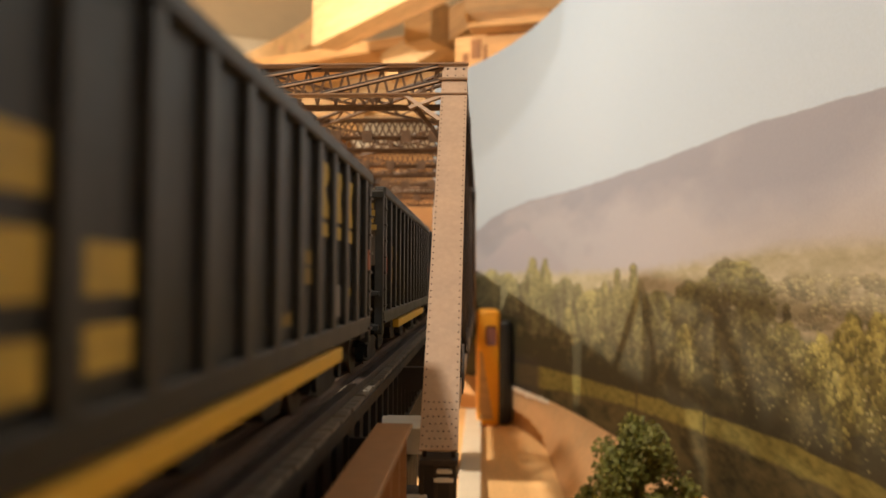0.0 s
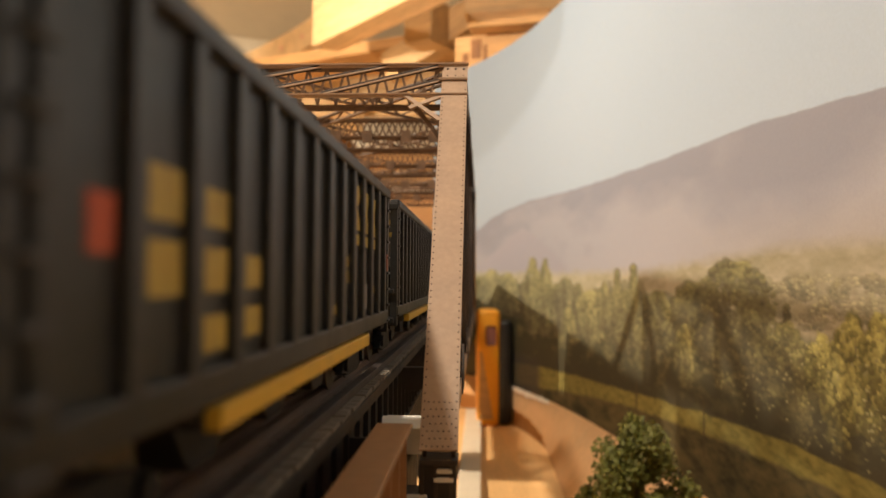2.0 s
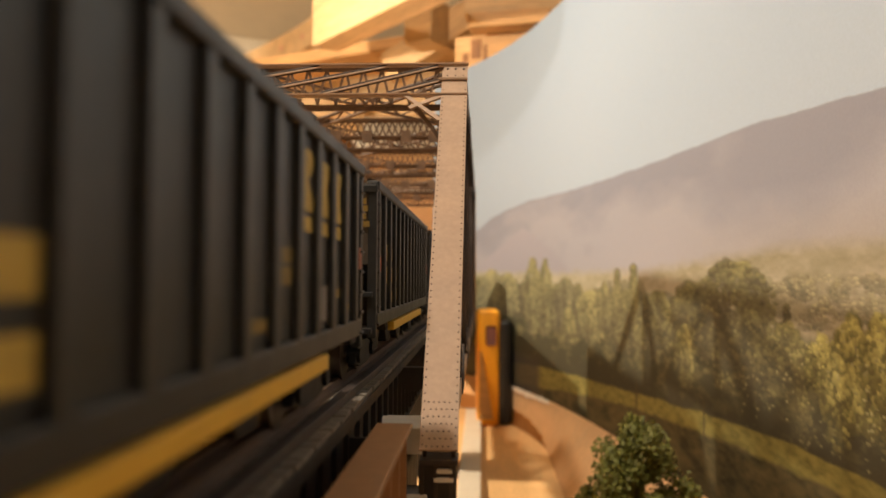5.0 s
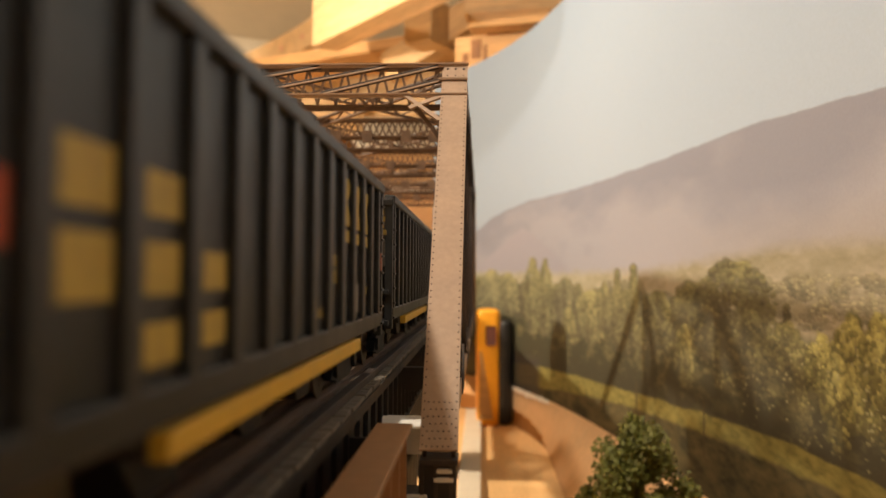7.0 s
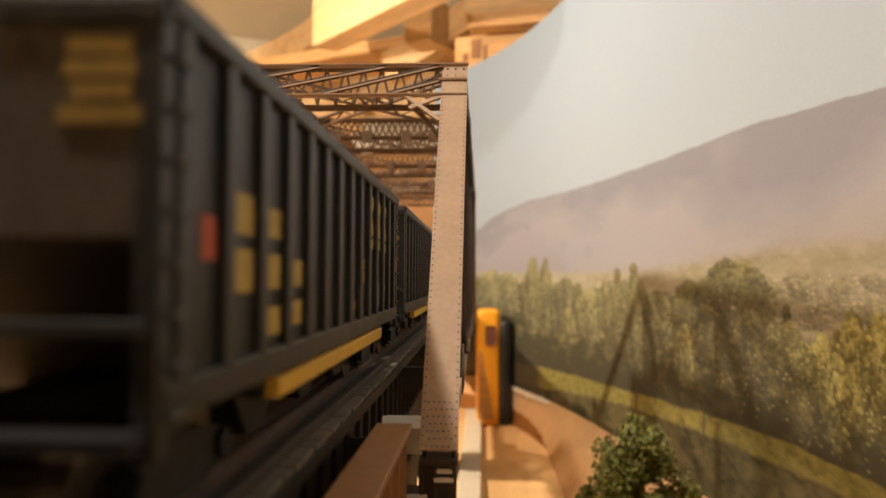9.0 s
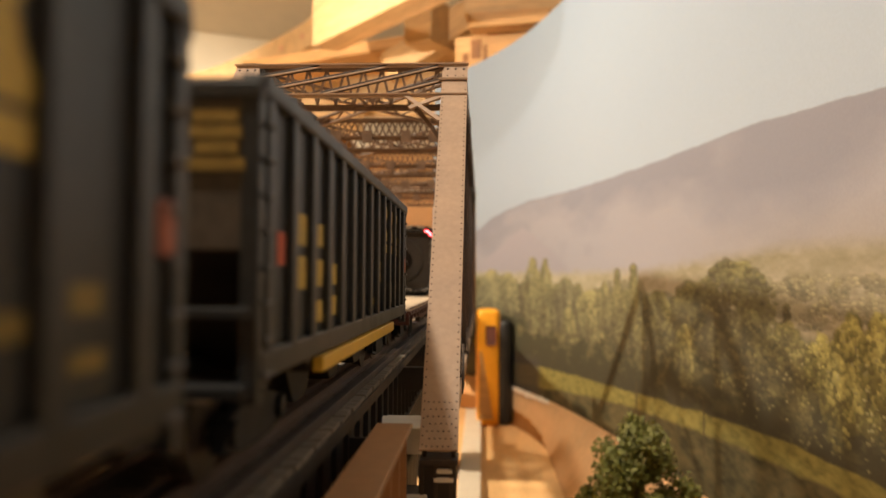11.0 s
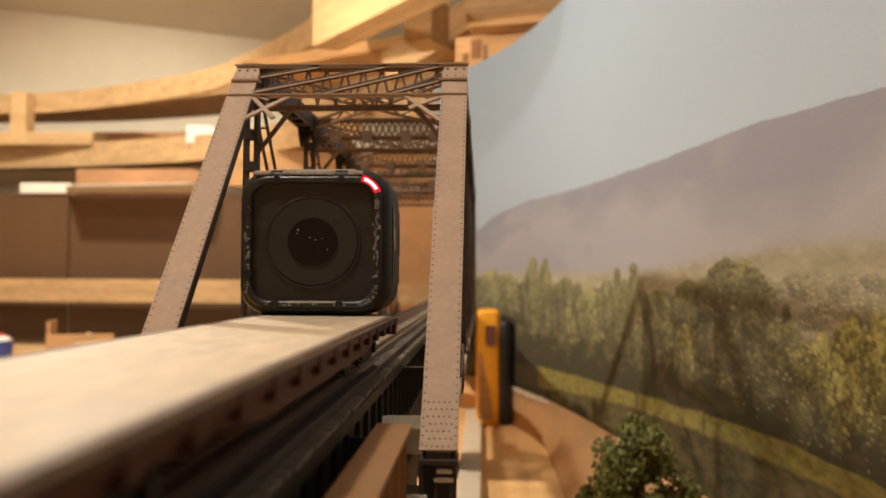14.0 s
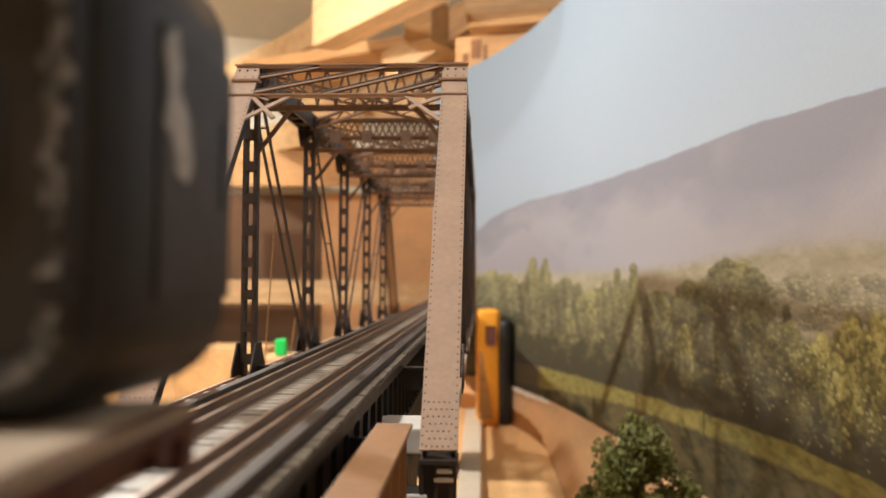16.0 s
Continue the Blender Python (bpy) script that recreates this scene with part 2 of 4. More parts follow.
def landscape(y, z):
    """Printed colour of the backdrop at a place along it (y) and a height (z), in millimetres."""
    def mix(a, b, k):
        k = np.clip(k, 0, 1)[..., None]
        return a * (1 - k) + b * k
    rgb = lambda *c: np.array(c)
    n1 = fbm(y / 20, z / 8, 11)
    n2 = fbm(y / 6.0, z / 2.3, 23)
    n4 = fbm(y / 4.2, z / 1.7, 71, 2)
    n3 = fbm(y / 90, z / 34, 37)
    # sky; colour dimmed towards the far end to cancel the bulb's brighter light
    col = mix(rgb(0.415, 0.495, 0.605), rgb(0.36, 0.455, 0.585), (z - 90) / 200) * np.ones(y.shape + (1,))
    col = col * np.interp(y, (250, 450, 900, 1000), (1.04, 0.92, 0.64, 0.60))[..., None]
    # far mountain
    ridge = np.interp(y, (290, 400, 570, 710, 870, 930, 975, 1000), (95, 103, 105.5, 107.5, 110, 105, 97, 85)) + 1.6 * (fbm(y / 14, y * 0, 3) - 0.5)
    hill = mix(rgb(0.245, 0.25, 0.30), rgb(0.325, 0.32, 0.36), (95 - z) / 50 + (n3 - 0.5) * 2.4)
    hill = mix(hill, rgb(0.32, 0.285, 0.245), (520 - y) / 300 * np.clip((60 - z) / 30, 0, 1))
    col = mix(col, hill, (ridge - z) / 0.8)
    # mountain colour scaled along y likewise, to even out the bulb's light
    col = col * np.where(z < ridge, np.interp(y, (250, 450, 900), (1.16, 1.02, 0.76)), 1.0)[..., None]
    peak = 83 - np.abs(y - 893) * 0.36 + 2 * (n1 - 0.5)
    col = mix(col, rgb(0.25, 0.24, 0.275), (peak - z) / 3 * np.clip((z - 40) / 12, 0.35, 1))
    haze = np.interp(y, (295, 356, 427, 560, 771, 984), (43, 43, 40, 34, 33, 34)) + 5 * (n1 - 0.5)
    col = mix(col, mix(rgb(0.36, 0.325, 0.245), rgb(0.23, 0.215, 0.14), n1 * 1.2 - 0.2 + (n2 - 0.5) * 0.5 + (n4 - 0.5) * 0.5), (haze - z) / 6 * 0.75)
    # hazy rows of far trees, then single trees, the far ones first
    rs = np.random.RandomState(5)
    ya, za = y[:, 0], z[0]

    def dab(cy, cz, wide, tall, colour, power=0.9):
        """A soft-edged spot of foliage colour, lighter at its upper end."""
        a, b = np.searchsorted(ya, (cy - wide, cy + wide))
        c, d = np.searchsorted(za, (cz - tall, cz + tall))
        if a >= b or c >= d:
            return
        u, v = (y[a:b, c:d] - cy) / wide, (z[a:b, c:d] - cz) / tall
        k = np.clip((1 - u * u - v * v) * 2.0 + (n4[a:b, c:d] - 0.5) * 1.6, 0, 1)[..., None] * power
        col[a:b, c:d] = col[a:b, c:d] * (1 - k) + np.array(colour) * (1 + 0.22 * v[..., None]) * k

    def grow(cy, top, foot, wide, kind, lit, haze, dabs):
        """One tree: wide in millimetres along the print; kind is 'poplar', 'round', 'cone' or 'bush'."""
        tall = top - foot
        misty = np.array((0.245, 0.225, 0.165)) * np.interp(cy, (300, 420, 560), (1.5, 1.3, 1.0))
        dark, mid, pale = np.array((0.046, 0.041, 0.024)), np.array((0.135, 0.125, 0.050)), np.array((0.34, 0.315, 0.11)) * np.interp(cy, (330, 420), (1.3, 1.0))
        dw, dh = min(max(wide * 0.055, 1.7), 3.4), min(max(tall * 0.036, 0.8), 1.5)
        dabs = int(min(700, dabs * wide * tall / (dw * dh)))
        for q in range(dabs):
            body = q < dabs * 0.22
            h = rs.rand() ** (0.85 if kind == "poplar" else 0.7)
            reach = {"poplar": min(1, 3.2 * (1 - h) + 0.15) * min(1, 0.55 + h), "cone": 1.05 - h, "bush": math.sqrt(max(0.02, 1 - h * h)),
                     "round": math.sqrt(max(0.03, 1 - (1.7 * h - 0.75) ** 2))}[kind]
            u = rs.uniform(-1, 1) * reach * (0.8 if body else 1)
            clump = 0.5 * math.sin(u * 5.1 + h * 4 + cy) * math.sin(h * 7.3 - u * 2.2 + cy * 0.7)
            glow = lit + 0.34 * (h - 0.6) - 0.16 * u + 0.34 * clump + rs.normal(0, 0.16) - 0.22 * body
            c = dark + (mid - dark) * np.clip(glow * 2, 0, 1) + (pale - mid) * np.clip(glow * 2 - 1, 0, 1)
            c = c * (1 - haze) + misty * (0.5 + 0.6 * np.clip(glow, 0, 1)) * haze
            size = rs.uniform(0.6, 1.3) * (2.4 if body else 1.0)
            dab(cy + u * wide / 2, foot + h * tall * 0.97, size * dw, size * dh, c, 0.55 if body else 0.8)

    for _ in range(150):
        cy = rs.uniform(285, 1010)
        top = np.interp(cy, (295, 360, 420, 500, 600, 800, 1000), (27, 27, 27, 22, 22, 23, 27)) - rs.uniform(0, 16)
        grow(cy, top, top - rs.uniform(7, 13), rs.uniform(14, 38), "round" if rs.rand() < 0.7 else "cone", rs.uniform(0.3, 0.6), rs.uniform(0.6, 0.85), 0.35)
    line = np.interp(y, (295, 340, 372, 410, 500, 545, 640, 700, 800, 860, 1000), (3, 0, 2, 6, 9, 12, 14, 10, 16, 18, 26)) + 7 * (fbm(y / 16, y * 0 + 1, 41) - 0.5)
    under = mix(rgb(0.058, 0.054, 0.033), rgb(0.150, 0.138, 0.070), (n1 - 0.45) * 2.2 + (n2 - 0.5) * 1.3 + (z + 32) / 80)
    col[:] = mix(col, under, (line - z) / 5 * 0.85)
    for _ in range(70):
        cy = rs.uniform(290, 1005)
        top = np.interp(cy, (295, 340, 372, 410, 500, 545, 640, 700, 800, 860, 1000), (2, 0, 6, 12, 14, 14, 16, 14, 20, 22, 30)) - rs.uniform(0, 26)
        grow(cy, top, top - rs.uniform(18, 30), rs.uniform(20, 48) * (0.6 if cy < 420 else 1), rs.choice(["round", "round", "poplar", "cone"]),
             rs.uniform(0.12, 0.5), np.interp(cy, (300, 1000), (0.12, 0.5)), 0.5)
    for tree in ((971, 33, -20, 80, "bush", 0.62, 0.50, 0.7), (930, 30, -20, 60, "bush", 0.58, 0.45, 0.7), (771, 24, -30, 60, "round", 0.36, 0.50, 0.7),
                 (863, 47, -38, 50, "poplar", 0.55, 0.36, 0.7), (829, 45, -36, 42, "poplar", 0.48, 0.36, 0.7), (735, 20, -30, 40, "round", 0.30, 0.45, 0.7),
                 (701, 13, -30, 84, "round", 0.62, 0.36, 0.7), (633, 32, -34, 50, "cone", 0.44, 0.34, 0.7), (596, 35, -34, 56, "cone", 0.42, 0.30, 0.7),
                 (665, 20, -20, 44, "poplar", 0.46, 0.38, 0.7), (760, -4, -40, 44, "bush", 0.55, 0.30, 0.7), (545, 16, -34, 52, "round", 0.30, 0.25, 0.7),
                 (510, 18, -16, 16, "cone", 0.30, 0.25, 0.7), (487, 22, -30, 62, "round", 0.30, 0.22, 0.7), (500, -4, -44, 36, "poplar", 0.50, 0.18, 0.7),
                 (432, 34, -28, 112, "round", 0.25, 0.24, 0.7), (405, 8, -40, 46, "round", 0.16, 0.16, 0.7), (372, 12, -5, 11, "cone", 0.12, 0.2, 0.7),
                 (372, 4, -26, 36, "round", 0.36, 0.14, 0.7), (345, -3, -26, 22, "round", 0.62, 0.05, 0.7), (341, 0, -13, 15, "bush", 0.85, 0.05, 0.7),
                 (318, 10, -36, 34, "poplar", 0.66, 0.03, 0.7), (300, 12, -34, 30, "poplar", 0.70, 0.03, 0.7), (330, -6, -46, 26, "poplar", 0.58, 0.03, 0.7),
                 (286, 8, -40, 30, "round", 0.60, 0.03, 0.7)):
        grow(*tree)
    # single pale leaves and specks near the bright trees
    for _ in range(130):
        cy = 285 + 150 * rs.rand() ** 1.6
        dab(cy, rs.uniform(-52, 4), rs.uniform(0.8, 1.6), rs.uniform(0.5, 1.0), rgb(0.30, 0.285, 0.15) * rs.uniform(0.5, 1.25), 0.7)
    # dark foot of the woods, then the field and the bank below it
    edge = np.interp(y, (290, 368, 466, 622, 835, 950), (-52, -50.5, -53.5, -62, -69, -74)) + 3 * (n1 - 0.5)
    low = np.interp(y, (290, 368, 466, 622, 835, 950), (-61, -62, -64.5, -73, -90, -96)) + 4 * (n1 - 0.5)
    col = mix(col, rgb(0.046, 0.042, 0.028) * np.ones(col.shape), ((edge + 24 - z) / 24) * 0.72 * np.clip(0.25 + n2 * 1.3, 0, 1))
    col = mix(col, mix(rgb(0.11, 0.10, 0.032), rgb(0.255, 0.22, 0.07), n2 * 1.2 - 0.1), (edge - z) / 1.2)
    bank = mix(rgb(0.035, 0.033, 0.018), rgb(0.115, 0.095, 0.046), n1 * 1.5 - 0.25 + (n2 - 0.5) * 0.8)
    col = mix(col, bank, (low - z) / 2.5)
    # fence posts along the field
    for cy in (470, 590):
        post = (np.abs(y - cy) < 1.4) & (z < np.interp(cy, (400, 640), (-44, -54))) & (z > np.interp(cy, (400, 640), (-78, -84)))
        col[post] = rgb(0.07, 0.055, 0.03)
    # far foot of the backdrop turns darker past y 838, below z -58
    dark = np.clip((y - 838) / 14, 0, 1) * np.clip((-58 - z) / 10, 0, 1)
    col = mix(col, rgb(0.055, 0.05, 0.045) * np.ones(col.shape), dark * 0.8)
    return np.clip(col, 0, 1)


def backdrop():
    ny, nz = 900, 460
    t = np.linspace(0, 1, ny)
    ys = -250 + 1345 * t
    dense = np.linspace(0, 1, 4000)
    wt = np.where(-250 + 1345 * dense < 230, 0.25, 1.0)
    cum = np.cumsum(wt)
    ys = np.interp(t * cum[-1], cum, -250 + 1345 * dense)
    zs = np.concatenate([np.linspace(-106, 130, 400), np.linspace(132.8, 300, 60)])
    Y, Z = np.meshgrid(ys, zs, indexing="ij")
    X = wall_x(Y) + 0.6 * (fbm(Y / 120, Z / 120, 61) - 0.5)
    co = np.stack([X, Y, Z], -1).reshape(-1, 3) / 1000
    i, j = np.meshgrid(np.arange(ny - 1), np.arange(nz - 1), indexing="ij")
    a = (i * nz + j).ravel()
    quads = np.stack([a, a + 1, a + nz + 1, a + nz], -1)
    me = bpy.data.meshes.new("backdrop")
    me.from_pydata(co.tolist(), [], quads.tolist())
    at = me.color_attributes.new("print", "FLOAT_COLOR", "POINT")
    rgba = np.ones((ny * nz, 4), dtype=np.float32)
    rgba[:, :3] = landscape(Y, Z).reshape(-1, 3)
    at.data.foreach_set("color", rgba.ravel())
    m = bpy.data.materials.new("printed_landscape")
    m.use_nodes = True
    nd, ln = m.node_tree.nodes, m.node_tree.links
    bs = nd["Principled BSDF"]
    ca = nd.new("ShaderNodeVertexColor")
    ca.layer_name = "print"
    tc = nd.new("ShaderNodeTexCoord")
    nz1 = nd.new("ShaderNodeTexNoise")
    nz1.inputs["Scale"].default_value = 700
    nz1.inputs["Detail"].default_value = 4
    ln.new(tc.outputs["Object"], nz1.inputs["Vector"])
    mr = nd.new("ShaderNodeMapRange")
    mr.inputs["From Min"].default_value, mr.inputs["From Max"].default_value = 0.3, 0.7
    mr.inputs["To Min"].default_value, mr.inputs["To Max"].default_value = 0.97, 1.03
    ln.new(nz1.outputs["Fac"], mr.inputs["Value"])
    hs = nd.new("ShaderNodeHueSaturation")
    ln.new(mr.outputs[0], hs.inputs["Value"])
    ln.new(ca.outputs["Color"], hs.inputs["Color"])
    ln.new(hs.outputs["Color"], bs.inputs["Base Color"])
    bs.inputs["Roughness"].default_value = 0.85
    bs.inputs["Specular IOR Level"].default_value = 0.12
    me.materials.append(m)
    me.shade_smooth()
    ob = new("backdrop", me)
    s = Shape()
    for yy in np.linspace(-250, 1095, 80):
        x = float(wall_x(yy))
        s.v += [(x + d, yy, h) for d in (1.2, 3.2) for h in (-106, 300)]
    for k in range(79):
        a, b = 4 * k, 4 * k + 4
        s.f += [(a, b, b + 1, a + 1), (a + 2, a + 3, b + 3, b + 2), (a + 1, b + 1, b + 3, a + 3), (a, a + 2, b + 2, b)]
    part("backing_sheet", s, HARDBOARD, ob, "brown hardboard sheet behind the print", True)
    tagged(ob, "curved printed landscape of hazy mountain, woods and field", "backdrop", kind="structure")


backdrop()


def room():
    """Plywood base, walls and ceiling of the workshop round the railway."""
    s = Shape().box(-1900, 107, -1500, 1700, -163, -145)
    solid("floor", s, PLY, "tan plywood base board of the railway", "base board", kind="structure")
    # sloping hardboard strip between base board and backdrop
    s = Shape()
    n = 60
    for side in (0, 3):
        for k in range(n + 1):
            y = -250 + 1320 * k / n
            bx = 107 - max(0, (y - 760) / 165) ** 2 * 32
            tx = float(wall_x(y)) - 1.5
            s.v += [(bx - side * 0.3, y, -147 - side), (tx + side * 0.3, y, -101 - side)]
    for k in range(n):
        a, b = 2 * k, 2 * (n + 1) + 2 * k
        s.f += [(a, a + 2, a + 3, a + 1), (b, b + 1, b + 3, b + 2), (a + 1, a + 3, b + 3, b + 1), (a, b, b + 2, a + 2)]
    solid("trim", s, HARDBOARD, "sloping brown hardboard strip under the backdrop", "fascia", kind="structure", smooth=True)
    s = Shape().box(-2600, 860, 2300, 2340, -163, 1500)
    solid("wall_north", s, PLASTER, "cream plastered workshop wall", "wall", kind="structure")
    s = Shape().box(-2640, -2600, -1900, 2340, -163, 1500)
    solid("wall_west", s, PLASTER, "cream plastered workshop wall", "wall", kind="structure")
    s = Shape().box(-2640, 900, -1940, -1900, -163, 1700)
    solid("wall_south", s, PLASTER, "cream plastered workshop wall", "wall", kind="structure")
    s = Shape().box(860, 900, -1900, 2340, -163, 1700)
    solid("wall_east", s, PLASTER, "cream plastered workshop wall", "wall", kind="structure")
    # attic ceiling, falling towards the north wall
    s = Shape().add([(-2640, -1940, 1900), (900, -1940, 1900), (900, 2340, 530), (-2640, 2340, 980),
                     (-2640, -1940, 1940), (900, -1940, 1940), (900, 2340, 570), (-2640, 2340, 1020)],
                    [(0, 1, 2, 3), (4, 7, 6, 5), (0, 4, 5, 1), (1, 5, 6, 2), (2, 6, 7, 3), (3, 7, 4, 0)])
    solid("ceiling", s, PLASTER, "sloping cream attic ceiling", "ceiling", kind="structure")


room()


# ---- helix of curved wooden roadbed behind the bridge ----
def ribbon(name, path, z0, high, thick, material, label, screws=True):
    """An upright strip of thin wood bent along a path in plan."""
    pts = [Vector((*p, 0)) for p in path]
    fine = []
    for i in range(len(pts) - 1):
        p0, p1, p2, p3 = pts[max(0, i - 1)], pts[i], pts[i + 1], pts[min(len(pts) - 1, i + 2)]
        for k in range(8):
            t = k / 8
            fine.append(0.5 * ((2 * p1) + (p2 - p0) * t + (2 * p0 - 5 * p1 + 4 * p2 - p3) * t * t + (3 * p1 - p0 - 3 * p2 + p3) * t ** 3))
    fine.append(pts[-1])
    s = Shape()
    for i, p in enumerate(fine):
        d = (fine[min(i + 1, len(fine) - 1)] - fine[max(i - 1, 0)]).normalized()
        nrm = Vector((-d.y, d.x, 0)) * thick / 2
        for q in (p - nrm, p + nrm):
            s.v += [(q.x, q.y, z0), (q.x, q.y, z0 + high)]
    for i in range(len(fine) - 1):
        a, b = 4 * i, 4 * i + 4
        s.f += [(a, b, b + 1, a + 1), (a + 2, a + 3, b + 3, b + 2), (a + 1, b + 1, b + 3, a + 3), (a, a + 2, b + 2, b)]
    s.f += [(0, 1, 3, 2), tuple(4 * (len(fine) - 1) + k for k in (0, 2, 3, 1))]
    holder = thing(name, label, "curved board", "bent roadbed strips of the helix")
    part("strip", s, material, holder)
    if screws:
        sc = Shape().rod((0, 0, 0), (0, -2.0, 0), 4.5, 8).mesh("screw", KNOT)
        for i in range(2, len(fine) - 2, 3):
            d = (fine[i + 1] - fine[i - 1]).normalized()
            nr = Vector((d.y, -d.x, 0))
            at = fine[i] + nr * (thick / 2)
            piece("screw", sc, holder, mm(at.x, at.y, z0 + high * 0.5, 0, 0, math.degrees(math.atan2(nr.y, nr.x)) + 90))
    return holder


ribbon("roadbed_strip", [(-1700, 1960), (-1080, 1900), (-810, 1816), (-566, 1690), (-390, 1520), (-237, 1330), (-120, 1120)], 428, 48, 14, PINE,
       "upper bent pine strip of the curved roadbed")
ribbon("roadbed_strip", [(-1750, 1960), (-1100, 1900), (-760, 1830), (-520, 1735), (-340, 1600), (-180, 1420)], 290, 58, 14, PINE,
       "middle bent pine strip of the curved roadbed")
ribbon("roadbed_strip", [(-1750, 1760), (-1100, 1750), (-700, 1745), (-300, 1740), (60, 1700)], -36, 52, 16, PINE,
       "lower pale pine strip fixed with screws")


def shelf_deck(z, depth, material, label, x1=-250):
    s = Shape()
    n = 24
    for k in range(n + 1):
        x = -1800 + (1800 + x1) * k / n
        y = 1925 - 330 * max(0, (x + 1200) / 1000) ** 2
        s.v += [(x, y + 12, z), (x, y + depth, z), (x, y + 12, z + 12), (x, y + depth, z + 12)]
    for k in range(n):
        a, b = 4 * k, 4 * k + 4
        s.f += [(a, a + 1, b + 1, b), (a + 2, b + 2, b + 3, a + 3), (a, b, b + 2, a + 2), (a + 1, a + 3, b + 3, b + 1)]
    s.f += [(0, 2, 3, 1), (4 * n, 4 * n + 1, 4 * n + 3, 4 * n + 2)]
    solid("roadbed_deck", s, material, label, "deck board", "decks of the helix")


shelf_deck(452, 220, PINE_Y, "plywood deck of the upper helix turn")
shelf_deck(318, 220, ORANGE_PINE, "plywood deck of the middle helix turn")


def back_panels():
    # the bridge-side panel is recoloured lighter, because more light falls there
    for x0, x1, mat_, lab in ((-1900, -930, BROWNWALL, "dark brown panel behind the helix"),
                              (-926, -330, BROWNWALL, "dark brown panel behind the helix"),
                              (-326, 330, HARDBOARD, "reddish brown panel behind the bridge, lightened as if more lit")):
        s = Shape().box(x0, x1, 1806, 1814, -145, 216, 1.0)
        solid("brown_panel", s, mat_, lab, "panel", "panels behind the helix")


back_panels()


# ---- roof timbers over the far end ----
def timber(p, q, w, h, material, label, up=(0, 0, 1), name="timber"):
    s = Shape()
    bm = bmesh.new()
    bmesh.ops.create_cube(bm, size=1)
    L = (Vector(q) - Vector(p)).length
    for v in bm.verts:
        v.co = Vector((v.co.x * L, v.co.y * w, v.co.z * h))
    bmesh.ops.bevel(bm, geom=bm.edges[:], offset=2.0, segments=2, profile=0.5, affect="EDGES")
    s.take(bm)
    ob = solid(name, s, material, label, "timber", "sawn roof timbers")
    d = (Vector(q) - Vector(p)).normalized()
    side = Vector(up).cross(d).normalized()
    u = d.cross(side)
    c = (Vector(p) + Vector(q)) / 2000
    ob.matrix_basis = Matrix.Translation(c) @ Matrix((d, side, u)).transposed().to_4x4()
    return ob


block = timber((-172, 1056, 380), (96, 731, 380), 42, 92, PINE, "sawn pale pine joist end with a pink knot", name="wood_joist")
part("knot", Shape().rod((-110, 22.4, 4), (-110, 20, 4), 13, 16), KNOT, block, "pink knot in the wood")
timber((20, 1000, 400), (190, 985, 400), 38, 88, PINE, "pale pine board in the shade of the roof")
timber((26, 990, 346), (128, 972, 346), 34, 19, ORANGE_PINE, "short orange pine batten under the roof")
panel = timber((8, 1044, 320), (116, 1000, 320), 16, 46, ORANGE_PINE, "orange plywood panel with dark marks under the batten")
for u, v, w_, h_ in ((-42, -6, 9, 12), (-27, 4, 15, 26), (-14, -3, 6, 22)):
    part("scorch_mark", Shape().box(u - w_ / 2, u + w_ / 2, -8.5, -7.0, v - h_ / 2, v + h_ / 2, 0.6), DARK_PATCH, panel, "dark patch on the plywood")
timber((-46, 1050, 372), (30, 1190, 372), 44, 60, PINE_Y, "shaded pine cross piece under the roof")
timber((-330, 1330, 372), (120, 1120, 372), 120, 18, ORANGE_PINE, "wide tan plank spanning under the roof")
timber((-95, 1150, 330), (60, 1060, 400), 30, 44, PINE, "slanting pale pine brace under the roof")
for px, py, pz in ((-1085, 1868, 340), (-1330, 1950, -145), (-1500, 1990, -145)):
    solid("wood_post", Shape().box(px - 20, px + 20, py - 20, py + 20, pz, 470, 2), PINE, "upright pine post that carries the helix", "post", "posts of the helix")


# ---- track ----
def track():
    t = thing("track", "straight bridge track with dusty ties, brown rails and guard timbers", "track")
    y0, y1 = -180, 1320
    prof = [(-0.45, 0), (0.45, 0), (0.5, -0.5), (0.18, -0.7), (0.18, -1.75), (1.1, -2.0), (1.1, -2.2), (-1.1, -2.2), (-1.1, -2.0), (-0.18, -1.75), (-0.18, -0.7), (-0.5, -0.5)]
    for x in (-8.7, 8.7):
        part("rail", Shape().prism([(x + u, v) for u, v in prof], "y", y0, y1), RAIL, t, "brown steel running rail")
    for x in (-4.8, 4.8):
        part("guard_rail", Shape().prism([(x + u, v * 0.85 - 0.3) for u, v in prof], "y", y0, y1), RAIL, t, "brown inner guard rail")
    for x in (-13.6, 13.6):
        part("guard_timber", Shape().box(x - 1.1, x + 1.1, y0, y1, -2.2, -0.3, 0.2), STEEL_DARK, t, "dark guard timber")
    # added black strips stand in for shade along the tie ends
    for x in (-17.1, 17.1):
        part("edge_beam", Shape().box(x - 0.25, x + 0.25, y0, y1, -5.2, -3.0), GIRDER, t, "added black strip for the shade along the tie ends")
    tie = Shape().box(-16.8, 16.8, -1.9, 1.9, -5.0, -2.25).mesh("tie", TIE)
    rng = random.Random(4)
    n = 0
    y = -40
    while n < 296:
        piece("tie", tie, t, mm(rng.uniform(-0.25, 0.25), y + rng.uniform(-0.15, 0.15), rng.uniform(-0.08, 0.08), 0, 0, rng.uniform(-0.5, 0.5)))
        y += 4.4
        n += 1


